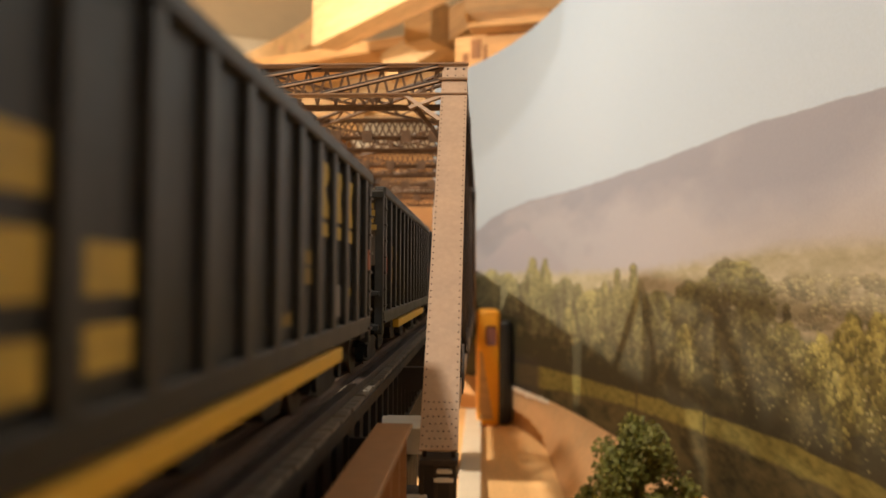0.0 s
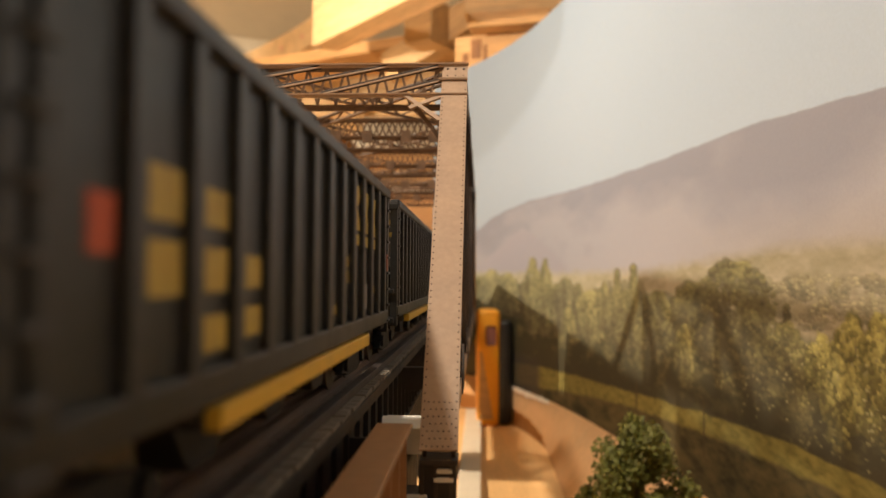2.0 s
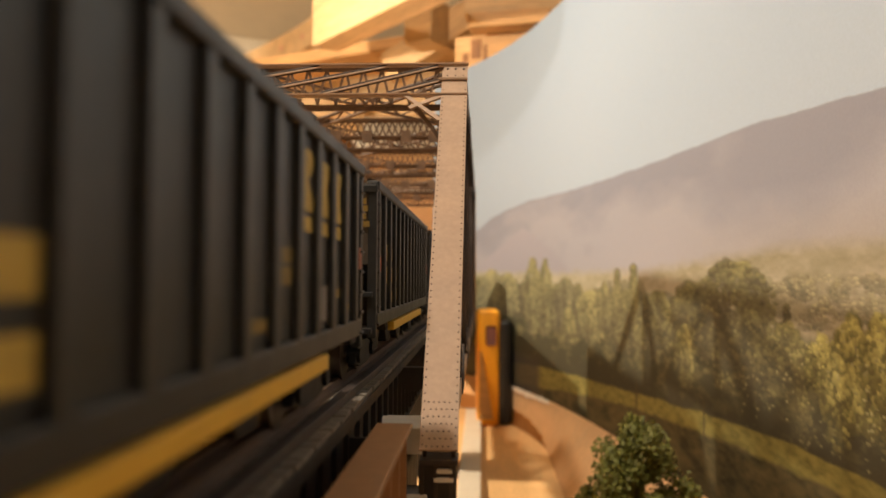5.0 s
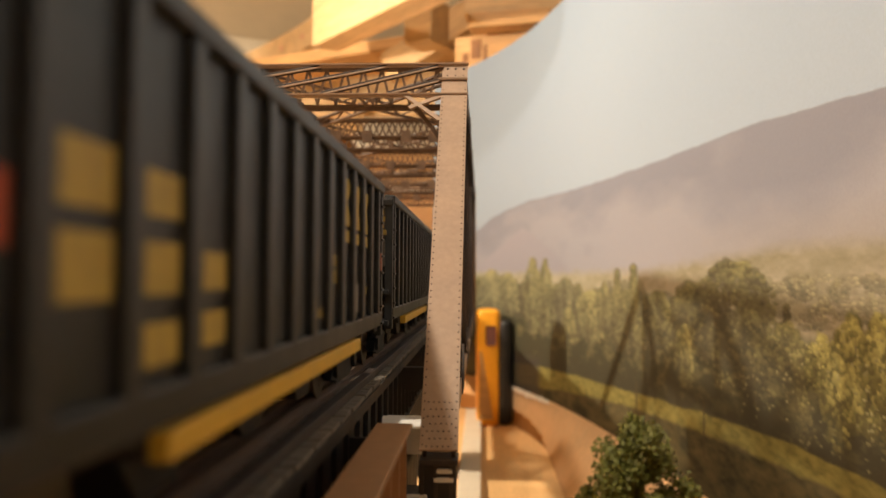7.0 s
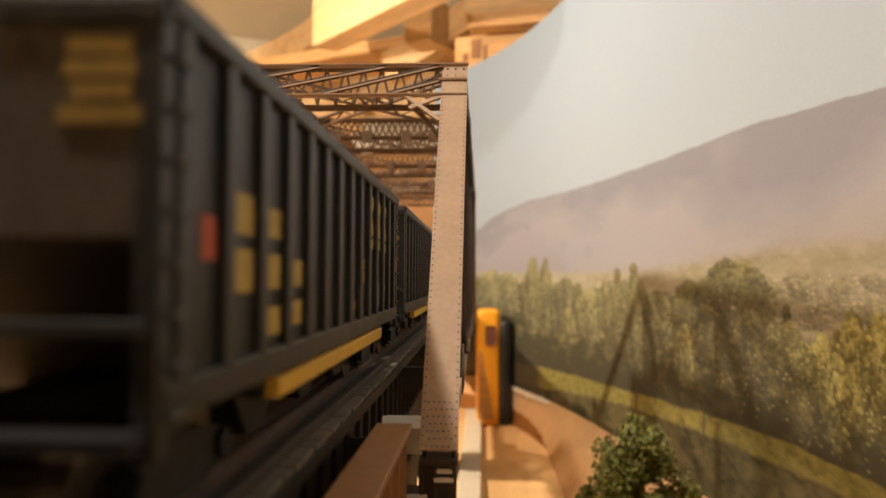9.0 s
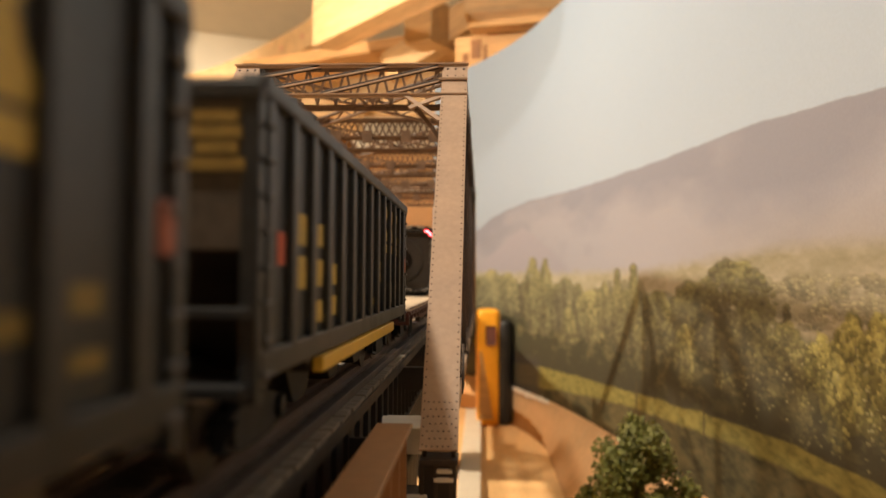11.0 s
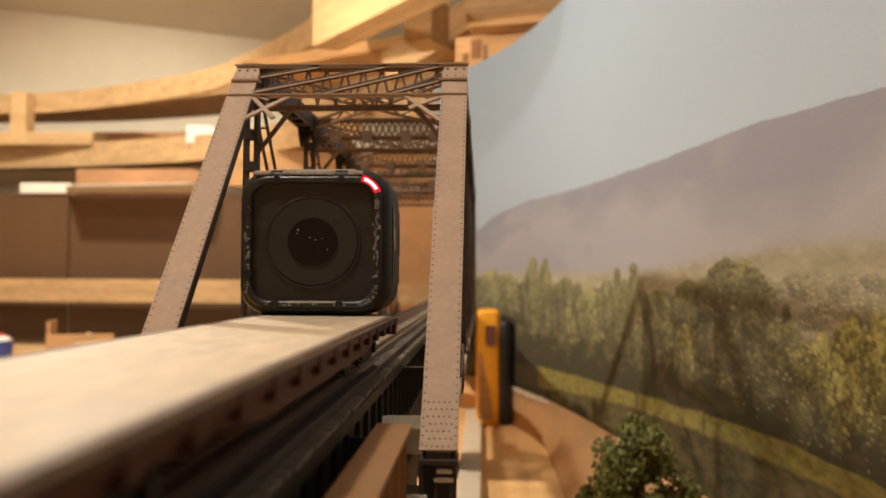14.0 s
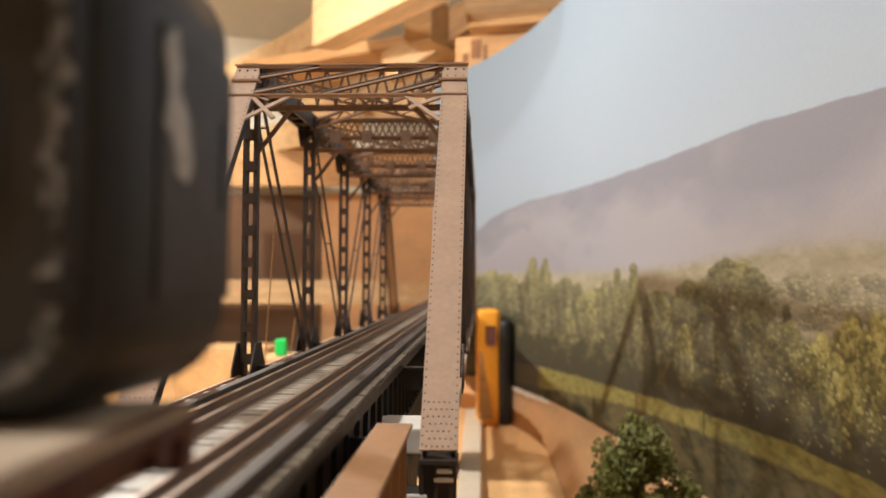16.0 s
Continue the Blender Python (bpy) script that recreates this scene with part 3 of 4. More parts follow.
# ---- truss bridge ----
D1, PANEL, HALF, TOP, BOT = 167.4, 87.1, 33.5, 94.0, -12.8
NP = 6


def rivets(s, pts, nrm, r=0.33, h=0.22):
    nrm = Vector(nrm).normalized()
    for p in pts:
        s.rod(p, (Vector(p) + nrm * h)[:], r, 6, r * 0.6)


def lattice(s, a, b, c, d, n, w=0.8, th=0.5, crossed=True):
    """Zigzag lacing between the lines a-b and c-d."""
    a, b, c, d = (Vector(k) for k in (a, b, c, d))
    for i in range(n):
        p = a.lerp(b, i / n)
        q = c.lerp(d, (i + 0.5) / n)
        r = a.lerp(b, (i + 1) / n)
        t = c.lerp(d, i / n)
        u = c.lerp(d, (i + 1) / n)
        m = a.lerp(b, (i + 0.5) / n)
        s.bar(p[:], q[:], w, th, (0, 1, 0.1))
        s.bar(q[:], r[:], w, th, (0, 1, 0.1))
        if not crossed:
            continue
        back = Vector((0, 0.9, 0))
        s.bar((t + back)[:], (m + back)[:], w, th, (0, 1, 0.1))
        s.bar((m + back)[:], (u + back)[:], w, th, (0, 1, 0.1))


def bridge():
    b = thing("truss_bridge", "brown riveted steel through truss bridge, dusty and weathered", "bridge")
    ys = [D1 + k * PANEL for k in range(NP + 1)]
    ztop = TOP - 3.5
    for sx in (-1, 1):
        x = sx * HALF
        # end posts: boxed, with a riveted cover plate on the outer face
        for e in (0, 1):
            ya, yb = (ys[0], ys[1]) if e == 0 else (ys[6], ys[5])
            p, q = Vector((x, ya - 2, BOT - 0.6)), Vector((x, yb, TOP - 1))
            q = p + (q - p) * 0.955
            d = (q - p).normalized()
            out = Vector((1, 0, 0)).cross(d) * (1 if e == 0 else -1)
            if out.z < 0:
                out = -out
            post = part("end_post", Shape().bar((p + out * 2.2)[:], (q + out * 2.2)[:], 8.0, 0.7, out), STEEL, b, "boxed end post with dusty tan face")
            for k in (-1, 1):
                off = Vector((k * 3.0, 0, 0))
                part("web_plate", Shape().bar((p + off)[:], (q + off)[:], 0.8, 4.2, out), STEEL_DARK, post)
            if e == 0:
                rv = Shape()
                L = (q - p).length
                face = out * 2.55
                k = 1.2
                while k < L - 9:
                    for off in (-3.45, 3.45):
                        rv_p = p + d * k + face + Vector((off, 0, 0))
                        rivets(rv, [rv_p[:]], out, 0.21, 0.17)
                    k += 2.05
                for i in range(7):
                    for j in range(5):
                        rv_p = p + d * (1.8 + i * 2.1) + face + Vector((-2.3 + j * 1.15 + (0.28 if i % 2 else -0.28), 0, 0)) + d * (-1.0 - i * 0.35)
                        rivets(rv, [rv_p[:]], out, 0.21, 0.17)
                tagged(part("riveting", rv, RIVET, post, "rows of small dark rivets"), kind="stuff")
        # chords
        s = Shape()
        s.box(x - 3.4, x + 3.4, ys[1] - 1, ys[5] + 1, TOP - 1.0, TOP - 0.2)
        for k in (-1, 1):
            s.box(x + k * 2.9 - 0.4, x + k * 2.9 + 0.4, ys[1], ys[5], TOP - 6.5, TOP - 1.0)
        for k in range(48):
            y = ys[1] + (ys[5] - ys[1]) * (k + 0.5) / 48
            s.bar((x - 2.8, y - 3, TOP - 6.4), (x + 2.8, y + 3 * (1 if k % 2 else -1), TOP - 6.4), 0.8, 0.4)
        part("top_chord", s, STEEL_DARK, b, "riveted top chord, darkened for shade")
        s = Shape()
        for k in (-1, 1):
            s.box(x + k * 2.3 - 0.45, x + k * 2.3 + 0.45, ys[0] + 6, ys[6] + 3, BOT, BOT + 4.6)
        for k in range(36):
            y = ys[0] + (ys[6] - ys[0]) * (k + 0.5) / 36
            s.box(x - 2.2, x + 2.2, y - 2, y + 2, BOT + 3.6, BOT + 4.1)
        part("bottom_chord", s, STEEL, b, "brown bottom chord with batten plates")
        # posts and diagonals
        for k in range(1, NP):
            y = ys[k]
            s = Shape()
            for j in (-1, 1):
                s.box(x + j * 1.75 - 0.65, x + j * 1.75 + 0.65, y - 1.6, y + 1.6, BOT + 3, TOP - 3)
            z = BOT + 8
            while z < TOP - 8:
                for j in (-1, 1):
                    s.box(x - 2.2, x + 2.2, y + j * 1.75 - 0.2, y + j * 1.75 + 0.2, z, z + 3.2)
                z += 10.5
            part("upright", s, STEEL_DARK, b, "laced upright of the truss, darkened for shade")
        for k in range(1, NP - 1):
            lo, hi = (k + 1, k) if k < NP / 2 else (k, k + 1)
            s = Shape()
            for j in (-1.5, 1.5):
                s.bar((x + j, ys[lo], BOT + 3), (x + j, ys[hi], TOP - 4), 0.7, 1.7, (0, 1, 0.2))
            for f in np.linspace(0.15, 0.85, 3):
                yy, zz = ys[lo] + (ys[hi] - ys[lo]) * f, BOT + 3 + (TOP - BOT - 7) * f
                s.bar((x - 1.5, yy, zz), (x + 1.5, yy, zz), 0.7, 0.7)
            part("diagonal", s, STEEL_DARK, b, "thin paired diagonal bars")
        # gusset plates at the panel points
        for k in range(1, NP + 1):
            y = ys[k]
            w = 9 if 0 < k < NP else 6
            for j in (-1, 1):
                xx = x + j * 3.0
                gus = Shape().prism([(y - w, BOT + 0.5), (y + w, BOT + 0.5), (y + w * 0.9, BOT + 7), (y + w * 0.35, BOT + 15), (y - w * 0.35, BOT + 15), (y - w * 0.9, BOT + 7)], "x", xx - 0.25, xx + 0.25)
                part("gusset_plate", gus, STEEL_DARK, b)
                if 0 < k < NP:
                    w0 = 1.0 if k == 1 else w
                    gus = Shape().prism([(y - w0, TOP - 2), (y + w, TOP - 2), (y + w * 0.8, TOP - 8), (y + w * 0.3, TOP - 13), (y - w0 * 0.3, TOP - 13), (y - w0 * 0.8, TOP - 8)], "x", xx + j * 0.5 - 0.25, xx + j * 0.5 + 0.25)
                    part("gusset_plate", gus, STEEL_DARK, b)
    # portal frame across the near end posts
    y = ys[1]
    pl = lambda x, z: (x, y - 3.2 - (TOP - z) * 0.815, z - 1.3)
    hw = HALF + 4.0
    for z, name in ((TOP - 0.3, "top_strut"), (TOP - 12.3, "lower_strut")):
        s = Shape()
        s.bar(pl(-hw - 0.6, z), pl(hw + 0.3, z), 2.6, 0.45)
        s.bar(pl(-hw, z - 0.6), pl(hw, z - 0.6), 0.45, 1.0)
        part("portal_strut", s, STEEL, b, "tan cross strut of the portal")
    part("gusset_strip", Shape().bar(pl(-hw, TOP - 6.6), pl(-hw + 9, TOP - 6.6), 3.2, 0.7), STEEL, b)
    part("gusset_strip", Shape().bar(pl(hw - 9, TOP - 6.6), pl(hw, TOP - 6.6), 3.2, 0.7), STEEL, b)
    for sx in (-1, 1):
        s = Shape()
        zz = (TOP - 0.4, TOP - 12.5)
        a, c = (hw - 7.6) * sx, hw * sx
        s.add([pl(a, zz[0]), pl(c, zz[0]), pl(c, zz[1]), pl(a, zz[1])] + [(p[0], p[1] + 0.6, p[2] + 0.5) for p in (pl(a, zz[0]), pl(c, zz[0]), pl(c, zz[1]), pl(a, zz[1]))],
              [(0, 1, 2, 3), (4, 7, 6, 5), (0, 4, 5, 1), (1, 5, 6, 2), (2, 6, 7, 3), (3, 7, 4, 0)])
        rv = Shape()
        for z in (TOP - 2.4, TOP - 5.4, TOP - 8.4, TOP - 11.2):
            rivets(rv, [pl(c - sx * o, z) for o in (1.2, 3.8, 6.3)], (0, -0.8, 0.6), 0.42, 0.4)
        plate = part("portal_gusset", s, STEEL, b, "riveted tan gusset plate")
        tagged(part("riveting", rv, RIVET, plate, "rows of small dark rivets"), kind="stuff")
    for xa, za, xb, zb in ((-29, -5.0, -10, -0.8), (-30, -11.0, 12, -0.8), (-8, -11.8, 28, -1.0), (13, -11.8, 30, -6.4), (-31, -11.5, -24, -14)):
        brace = part("portal_brace", Shape().bar(pl(xa, TOP + za), pl(xb, TOP + zb), 1.25, 0.4, (0, -0.8, 0.6)), STEEL, b, "slanting angle bar of the portal")
        p, q = (Vector(pl(u, TOP + v - 0.55)) + Vector((0, 0.9, 0.5)) for u, v in ((xa, za), (xb, zb)))
        # dark leg paints the shade along the brace's lower edge
        part("angle_leg", Shape().bar(p[:], q[:], 0.4, 1.7, (0, -0.8, 0.6)), STEEL_DARK, brace)
    for xa, za, xb, zb in ((-30, -12.5, -21, -21), (-33, -23, -17, -12.5), (30, -13, 20, -17.5), (18, -12.5, 29.5, -22)):
        part("knee_brace", Shape().bar(pl(xa, TOP + za), pl(xb, TOP + zb), 1.3, 0.7, (0, -0.8, 0.6)), STEEL, b)
    # sway frames and top laterals
    for k in range(1, NP):
        y = ys[k] + (1.5 if k == 1 else 0)
        s = Shape()
        for z in (TOP - 1, TOP - 14) if k == 1 else (TOP - 1, TOP - 8.6, TOP - 14):
            s.bar((-HALF, y, z), (HALF, y, z), 2.0, 0.6)
            s.bar((-HALF, y, z - 0.8), (HALF, y, z - 0.8), 0.6, 1.6)
        if k == 1:
            lattice(s, (-HALF + 3, y, TOP - 13.5), (HALF - 3, y, TOP - 13.5), (-HALF + 3, y, TOP - 1.5), (HALF - 3, y, TOP - 1.5), 10, crossed=False)
        else:
            lattice(s, (-HALF + 3, y, TOP - 8.4), (HALF - 3, y, TOP - 8.4), (-HALF + 3, y, TOP - 1.8), (HALF - 3, y, TOP - 1.8), 11, 0.65, 0.5)
            lattice(s, (-HALF + 3, y, TOP - 13.6), (HALF - 3, y, TOP - 13.6), (-HALF + 3, y, TOP - 9), (HALF - 3, y, TOP - 9), 15, 0.6, 0.5, False)
            for u in (-22, -8, 9, 21):
                s.box(u - 2.2, u + 2.2, y - 1.3, y - 0.9, TOP - 11.5, TOP - 6.2)
        for sx in (-1, 1):
            s.bar((sx * (HALF - 1), y, TOP - 30), (sx * (HALF - 13), y, TOP - 14.5), 1.4, 0.8, (0, 1, 0))
        part("sway_frame", s, STEEL_SHADED, b, "laced sway frame between the top chords")
    for k in range(1, NP - 1):
        for xa, xb in ((-HALF, HALF), (HALF, -HALF)):
            s = Shape()
            pa, pb = Vector((xa, ys[k], TOP - 2.4)), Vector((xb, ys[k + 1], TOP - 2.4))
            s.bar(pa[:], pb[:], 1.9, 0.6)
            s.bar((pa - Vector((0, 0, 3.4)))[:], (pb - Vector((0, 0, 3.4)))[:], 1.9, 0.6)
            for i in range(14):
                u, v = pa.lerp(pb, i / 14), pa.lerp(pb, (i + 1) / 14)
                dz = Vector((0, 0, 3.4))
                s.bar((u - (dz if i % 2 else dz * 0))[:], (v - (dz * 0 if i % 2 else dz))[:], 0.7, 0.5)
            part("top_lateral", s, STEEL_SHADED, b, "laced lateral bar under the roof of the truss")
    # floor: cross beams and stringers
    for k in range(1, NP + 1):
        s = Shape()
        s.box(-HALF + 2, HALF - 2, ys[k] - 0.5, ys[k] + 0.5, BOT + 0.5, -5.2)
        s.box(-HALF + 2, HALF - 2, ys[k] - 2, ys[k] + 2, -5.9, -5.1)
        part("floor_beam", s, GIRDER, b, "black floor beam")
    for x in (-15, 15):
        s = Shape()
        s.box(x - 0.5, x + 0.5, ys[0] - 6, ys[6], -24, -5.4)
        s.box(x - 2, x + 2, ys[0] - 6, ys[6], -5.9, -5.15)
        s.box(x - 2, x + 2, ys[0] - 6, ys[6], -24.6, -23.8)
        yy = ys[0]
        while yy < ys[6]:
            s.box(x - 1.6, x + 1.6, yy - 0.4, yy + 0.4, -23.8, -5.9)
            yy += 12.4
        part("stringer", s, GIRDER, b, "black plate stringer with stiffeners")
    # bearings under the near posts
    for x in (-HALF, HALF):
        shoe = part("bearing", Shape().box(x - 4.0, x + 4.0, ys[0] - 4.2, ys[0] + 3.5, BOT - 2.2, BOT - 1.0, 0.2), STEEL_DARK, b, "dark slotted bearing shoe")
        for k in (-3.5, -0.6, 2.6):
            part("rib", Shape().box(x + k - 0.4, x + k + 0.4, ys[0] - 3, ys[0] + 3, BOT - 12, BOT - 2.0), STEEL_DARK, shoe)
        part("web", Shape().box(x - 4.2, x + 3.6, ys[0] - 2.6, ys[0] + 2.6, BOT - 12.6, BOT - 1.8, 0.3), GIRDER, shoe, "black web of the bearing")
        # white blocks stand in for light showing through the shoe's slits
        for u, v, w in ((1.2, -3.6, 1.7), (1.0, -5.4, 2.1), (-4.6, -9.0, 2.2)):
            part("shim", Shape().box(x + u - w, x + u + w, ys[0] - 3.1, ys[0] - 2.2, BOT + v - 0.55, BOT + v + 0.55, 0.3), WHITE, shoe, "white block standing in for light through a slit")
    return b


def approach():
    g = thing("girder_span", "brown plate girder approach span under the track", "girder bridge")
    for x in (-24.6, 24.6):
        s = Shape()
        s.box(x - 3.2, x + 4.0, -200, 158, -6.3, -5.4, 0.2)
        s.box(x - 0.5, x + 0.5, -200, 157, -34, -6.3)
        s.box(x - 3.9, x + 3.9, -200, 158, -34.9, -34, 0.2)
        y = -195
        while y < 158:
            s.box(x - 3.0, x + 3.0, y - 0.4, y + 0.4, -34, -6.3)
            y += 13.5
        part("girder", s, FLANGE, g, "brown plate girder with wide top flange")
    for x in (-15, 15):
        s = Shape()
        s.box(x - 0.6, x + 0.6, -200, 160, -26, -5.3)
        s.box(x - 2, x + 2, -200, 160, -5.9, -5.2)
        y = -195
        while y < 158:
            s.box(x - 1.6, x + 1.6, y - 0.4, y + 0.4, -26, -5.9)
            y += 12
        part("stringer", s, GIRDER, g, "black stringer under the ties")
    for y in range(-180, 160, 56):
        part("cross_frame", Shape().box(-24, 24, y - 0.6, y + 0.6, -30, -8), GIRDER, g)


def pier():
    p = thing("bridge_pier", "pale foam pad on a dark wooden bridge pier", "pier")
    s = Shape().box(-27, 28, 199, 218, -20.8, -14.2, 0.5)
    part("pad", s, WHITE, p, "pale foam pad")
    # column and ledge are coloured black to paint the shaded void below
    s = Shape().box(-30, 25, 186, 216, -145, -20.9, 1)
    part("column", s, GIRDER, p, "wooden column, black for the dark void below the pad")
    part("ledge", Shape().box(-38, 36, 160, 186, -145, -24.8, 0.5), GIRDER, p, "ledge, black for the shade under the bearings")
    q = thing("bridge_pier", "dark wooden pier under the far end of the bridge", "pier")
    part("column", Shape().box(-30, 20, 670, 730, -145, -14, 1), GIRDER, q)
    part("pad", Shape().box(-36, 34, 672, 728, -14, -12.9, 0.3), WHITE, q)
    s = Shape().box(-24, 20, 700, 1330, -60, -5.1, 1)
    solid("roadbed_bank", s, CREAM, "cream foam bank that carries the track beyond the bridge", "roadbed")


track()
bridge()
approach()
pier()


# ---- right-hand ground: cream strip, tool and tree ----
solid("cream_strip", Shape().box(24, 42.5, 330, 985, -144.9, -138, 1.0), CREAM, "cream painted wooden strip lying on the plywood", "strip")


def tool():
    t = thing("stud_finder", "orange hand tool with black rubber side standing upright", "tool", m=mm(59, 921, -145, 0, 0, 4))
    s = Shape()
    bm = bmesh.new()
    bmesh.ops.create_cube(bm, size=1)
    for v in bm.verts:
        v.co = Vector((v.co.x * 26 - 9, v.co.y * 34, v.co.z * 133 + 66.5))
    bmesh.ops.bevel(bm, geom=bm.edges[:], offset=6, segments=4, profile=0.5, affect="EDGES")
    part("shell", s.take(bm), TOOL_Y, t, "orange plastic shell", True)
    s = Shape()
    bm = bmesh.new()
    bmesh.ops.create_cube(bm, size=1)
    for v in bm.verts:
        v.co = Vector((v.co.x * 17 + 10, v.co.y * 36, v.co.z * (122 if v.co.y < 0 else 110) + 61))
    bmesh.ops.bevel(bm, geom=bm.edges[:], offset=7.5, segments=5, profile=0.5, affect="EDGES")
    part("grip", s.take(bm), TOOL_K, t, "black rubber side", True)
    s = Shape().box(-13, -1, -17.5, -16.5, 92, 114, 3)
    part("badge", s, BADGE, t, "dark worn badge")
    s = Shape().prism([(-20, 8), (-4, 8), (-17, 84), (-20, 86)], "y", -17.5, -16.8)
    part("side_panel", s, ORANGE_PINE, t, "darker orange wedge panel")


tool()


def tree():
    rng = random.Random(12)
    t = thing("model_tree", "small bushy olive-green model tree", "tree", m=mm(126, 430, -145))
    s = Shape()
    s.rod((0, 0, -2), (1, 0, 30), 3.2, 8, 2.4)
    s.rod((1, 0, 30), (-1, 1, 62), 2.4, 8, 1.2)
    s.rod((-1, 1, 62), (2, 0, 88), 1.2, 6, 0.4)
    tips = []
    for i in range(40):
        z = rng.uniform(18, 82)
        a = rng.uniform(0, 6.28)
        r = (34 * math.sin(max(0.12, (92 - z) / 78) * 2.0) * 0.9 + 2) * rng.uniform(0.55, 1.0)
        q = Vector((1.12 * r * math.cos(a), 1.12 * r * math.sin(a), min(93, z + rng.uniform(2, 10))))
        s.rod((0, 0, z - 4), q[:], 0.9, 5, 0.25)
        tips.append(q)
        tips.append(q * 0.6 + Vector((0, 0, z * 0.35)))
    part("trunk", s, BARK, t, "brown twiggy trunk and limbs")
    tips += [Vector((rng.uniform(-4, 4), rng.uniform(-4, 4), rng.uniform(78, 95))) for _ in range(7)]
    lv = Shape()
    for q in tips:
        cr = rng.uniform(5, 9.5)
        for _ in range(190):
            d = Vector((rng.gauss(0, 1), rng.gauss(0, 1), rng.gauss(0, 0.85))).normalized() * cr * rng.random() ** 0.45
            c = q + d
            if c.z > 97:
                continue
            u = Vector((rng.gauss(0, 1), rng.gauss(0, 1), rng.gauss(0, 1))).normalized()
            w = u.orthogonal().normalized()
            k = rng.uniform(0.9, 1.9)
            lv.add([(c - u * k)[:], (c + w * k * 0.55)[:], (c + u * k)[:], (c - w * k * 0.55)[:]], [(0, 1, 2, 3)])
    part("crown", lv, LEAF, t, "loose crown of small olive leaves")


tree()


# ---- clutter behind the train ----
def clutter():
    c = thing("torn_carton", "torn open cardboard carton on the plywood base", "carton", m=mm(-590, 1240, -145, 0, 0, 20))
    for bx in ((-60, 40, -3, 3, 0, 75), (-60, -55, 3, 70, 0, 95), (36, 40, 3, 60, 0, 60)):
        part("carton_wall", Shape().box(*bx, 0.8), CARDBOARD, c)
    s = Shape().add([(-20, -5, 60), (60, -60, 30), (70, -20, 48), (0, 10, 78), (-20, -5, 58), (60, -60, 28), (70, -20, 46), (0, 10, 76)],
                    [(0, 1, 2, 3), (4, 7, 6, 5), (0, 4, 5, 1), (1, 5, 6, 2), (2, 6, 7, 3), (3, 7, 4, 0)])
    part("flap", s, PINE, c, "pale torn flap")
    k = thing("glue_bottle", "small white bottle with blue and red label", "bottle", m=mm(-884, 1480, -152))
    part("bottle", Shape().rod((0, 0, 7), (0, 0, 52), 22, 20).rod((0, 0, 52), (0, 0, 58), 22, 20, 12), WHITE, k, "", True)
    part("label_band", Shape().rod((0, 0, 12), (0, 0, 50), 22.4, 20), BLUE, k, "blue label")
    part("label_patch", Shape().box(-12, 4, -24, -20, 20, 44, 1), REDLABEL, k, "red label patch")
    part("cap", Shape().rod((0, 0, 58), (0, 0, 64), 8, 12, 6), REDLABEL, k, "red cap")
    g = thing("green_clip", "small bright green plastic clip", "clip", m=mm(-170, 830, -60))
    part("clip", Shape().box(-6, 6, -4, 4, 0, 18, 2), GREEN, g)
    st = Shape().box(-190, -140, 800, 870, -145, -60, 1.5)
    solid("wood_offcut", st, PINE, "pale pine offcut standing on the base", "offcut")
    solid("wood_offcut", Shape().box(-330, -215, 940, 1010, -145, -62, 2), PINE_Y, "pale pine offcut standing on the base", "offcut")
    solid("wood_offcut", Shape().box(-1300, -420, 1560, 1700, -145, -128, 2), PINE, "long pale board lying on the base", "offcut")
    solid("plywood_sheet", Shape().box(-1150, -900, 1850, 2050, 340, 372, 2), PINE, "plywood offcut stored on the helix deck", "offcut")
    solid("plywood_sheet", Shape().box(-520, 60, 1640, 1652, 215, 292, 1.5), ORANGE_PINE, "orange plywood sheet behind the far bridge posts", "plywood sheet")
    solid("plywood_sheet", Shape().box(-330, 90, 1480, 1492, 330, 420, 1.5), PINE, "pale plywood sheet under the roof timbers", "plywood sheet")
    solid("wood_plank", Shape().box(-912, -560, 1801, 1813, 216.5, 274, 2), REDDISH, "reddish brown plank standing on the panel edge", "plank")
    solid("wood_plank", Shape().box(-1080, -690, 1962, 1976, 330.5, 392, 2), REDDISH, "reddish brown plank standing on the helix deck", "plank")
    solid("foam_block", Shape().box(-1045, -925, 1798, 1813, 216.5, 241, 2), WHITE, "small white foam block on the panel edge", "block")
    solid("foam_block", Shape().box(-640, -560, 1775, 1812, 330.5, 372, 2), WHITE, "small white foam block on the helix deck", "block")
    solid("paper_sheet", Shape().add([(-930, 1796, 217), (-560, 1796, 217), (-600, 1690, 226), (-880, 1700, 222), (-930, 1796, 219), (-560, 1796, 219), (-600, 1690, 228), (-880, 1700, 224)],
          [(0, 1, 2, 3), (4, 7, 6, 5), (0, 4, 5, 1), (1, 5, 6, 2), (2, 6, 7, 3), (3, 7, 4, 0)]), WHITE, "white paper sheet lying on the brown panel", "paper")
    torn = Shape()
    rg = random.Random(8)
    for k in range(16):
        y0 = 812 + k * 8
        torn.bar((float(wall_x(y0)) - 2.6, y0, -103 + rg.uniform(-1.5, 1.5)), (float(wall_x(y0 + 8.5)) - 2.6, y0 + 8.5, -103 + rg.uniform(-1.5, 1.5)), 1.0, rg.uniform(2.5, 6.0))
    solid("torn_paper", torn, WHITE, "torn white paper edge along the foot of the backdrop", "paper edge")
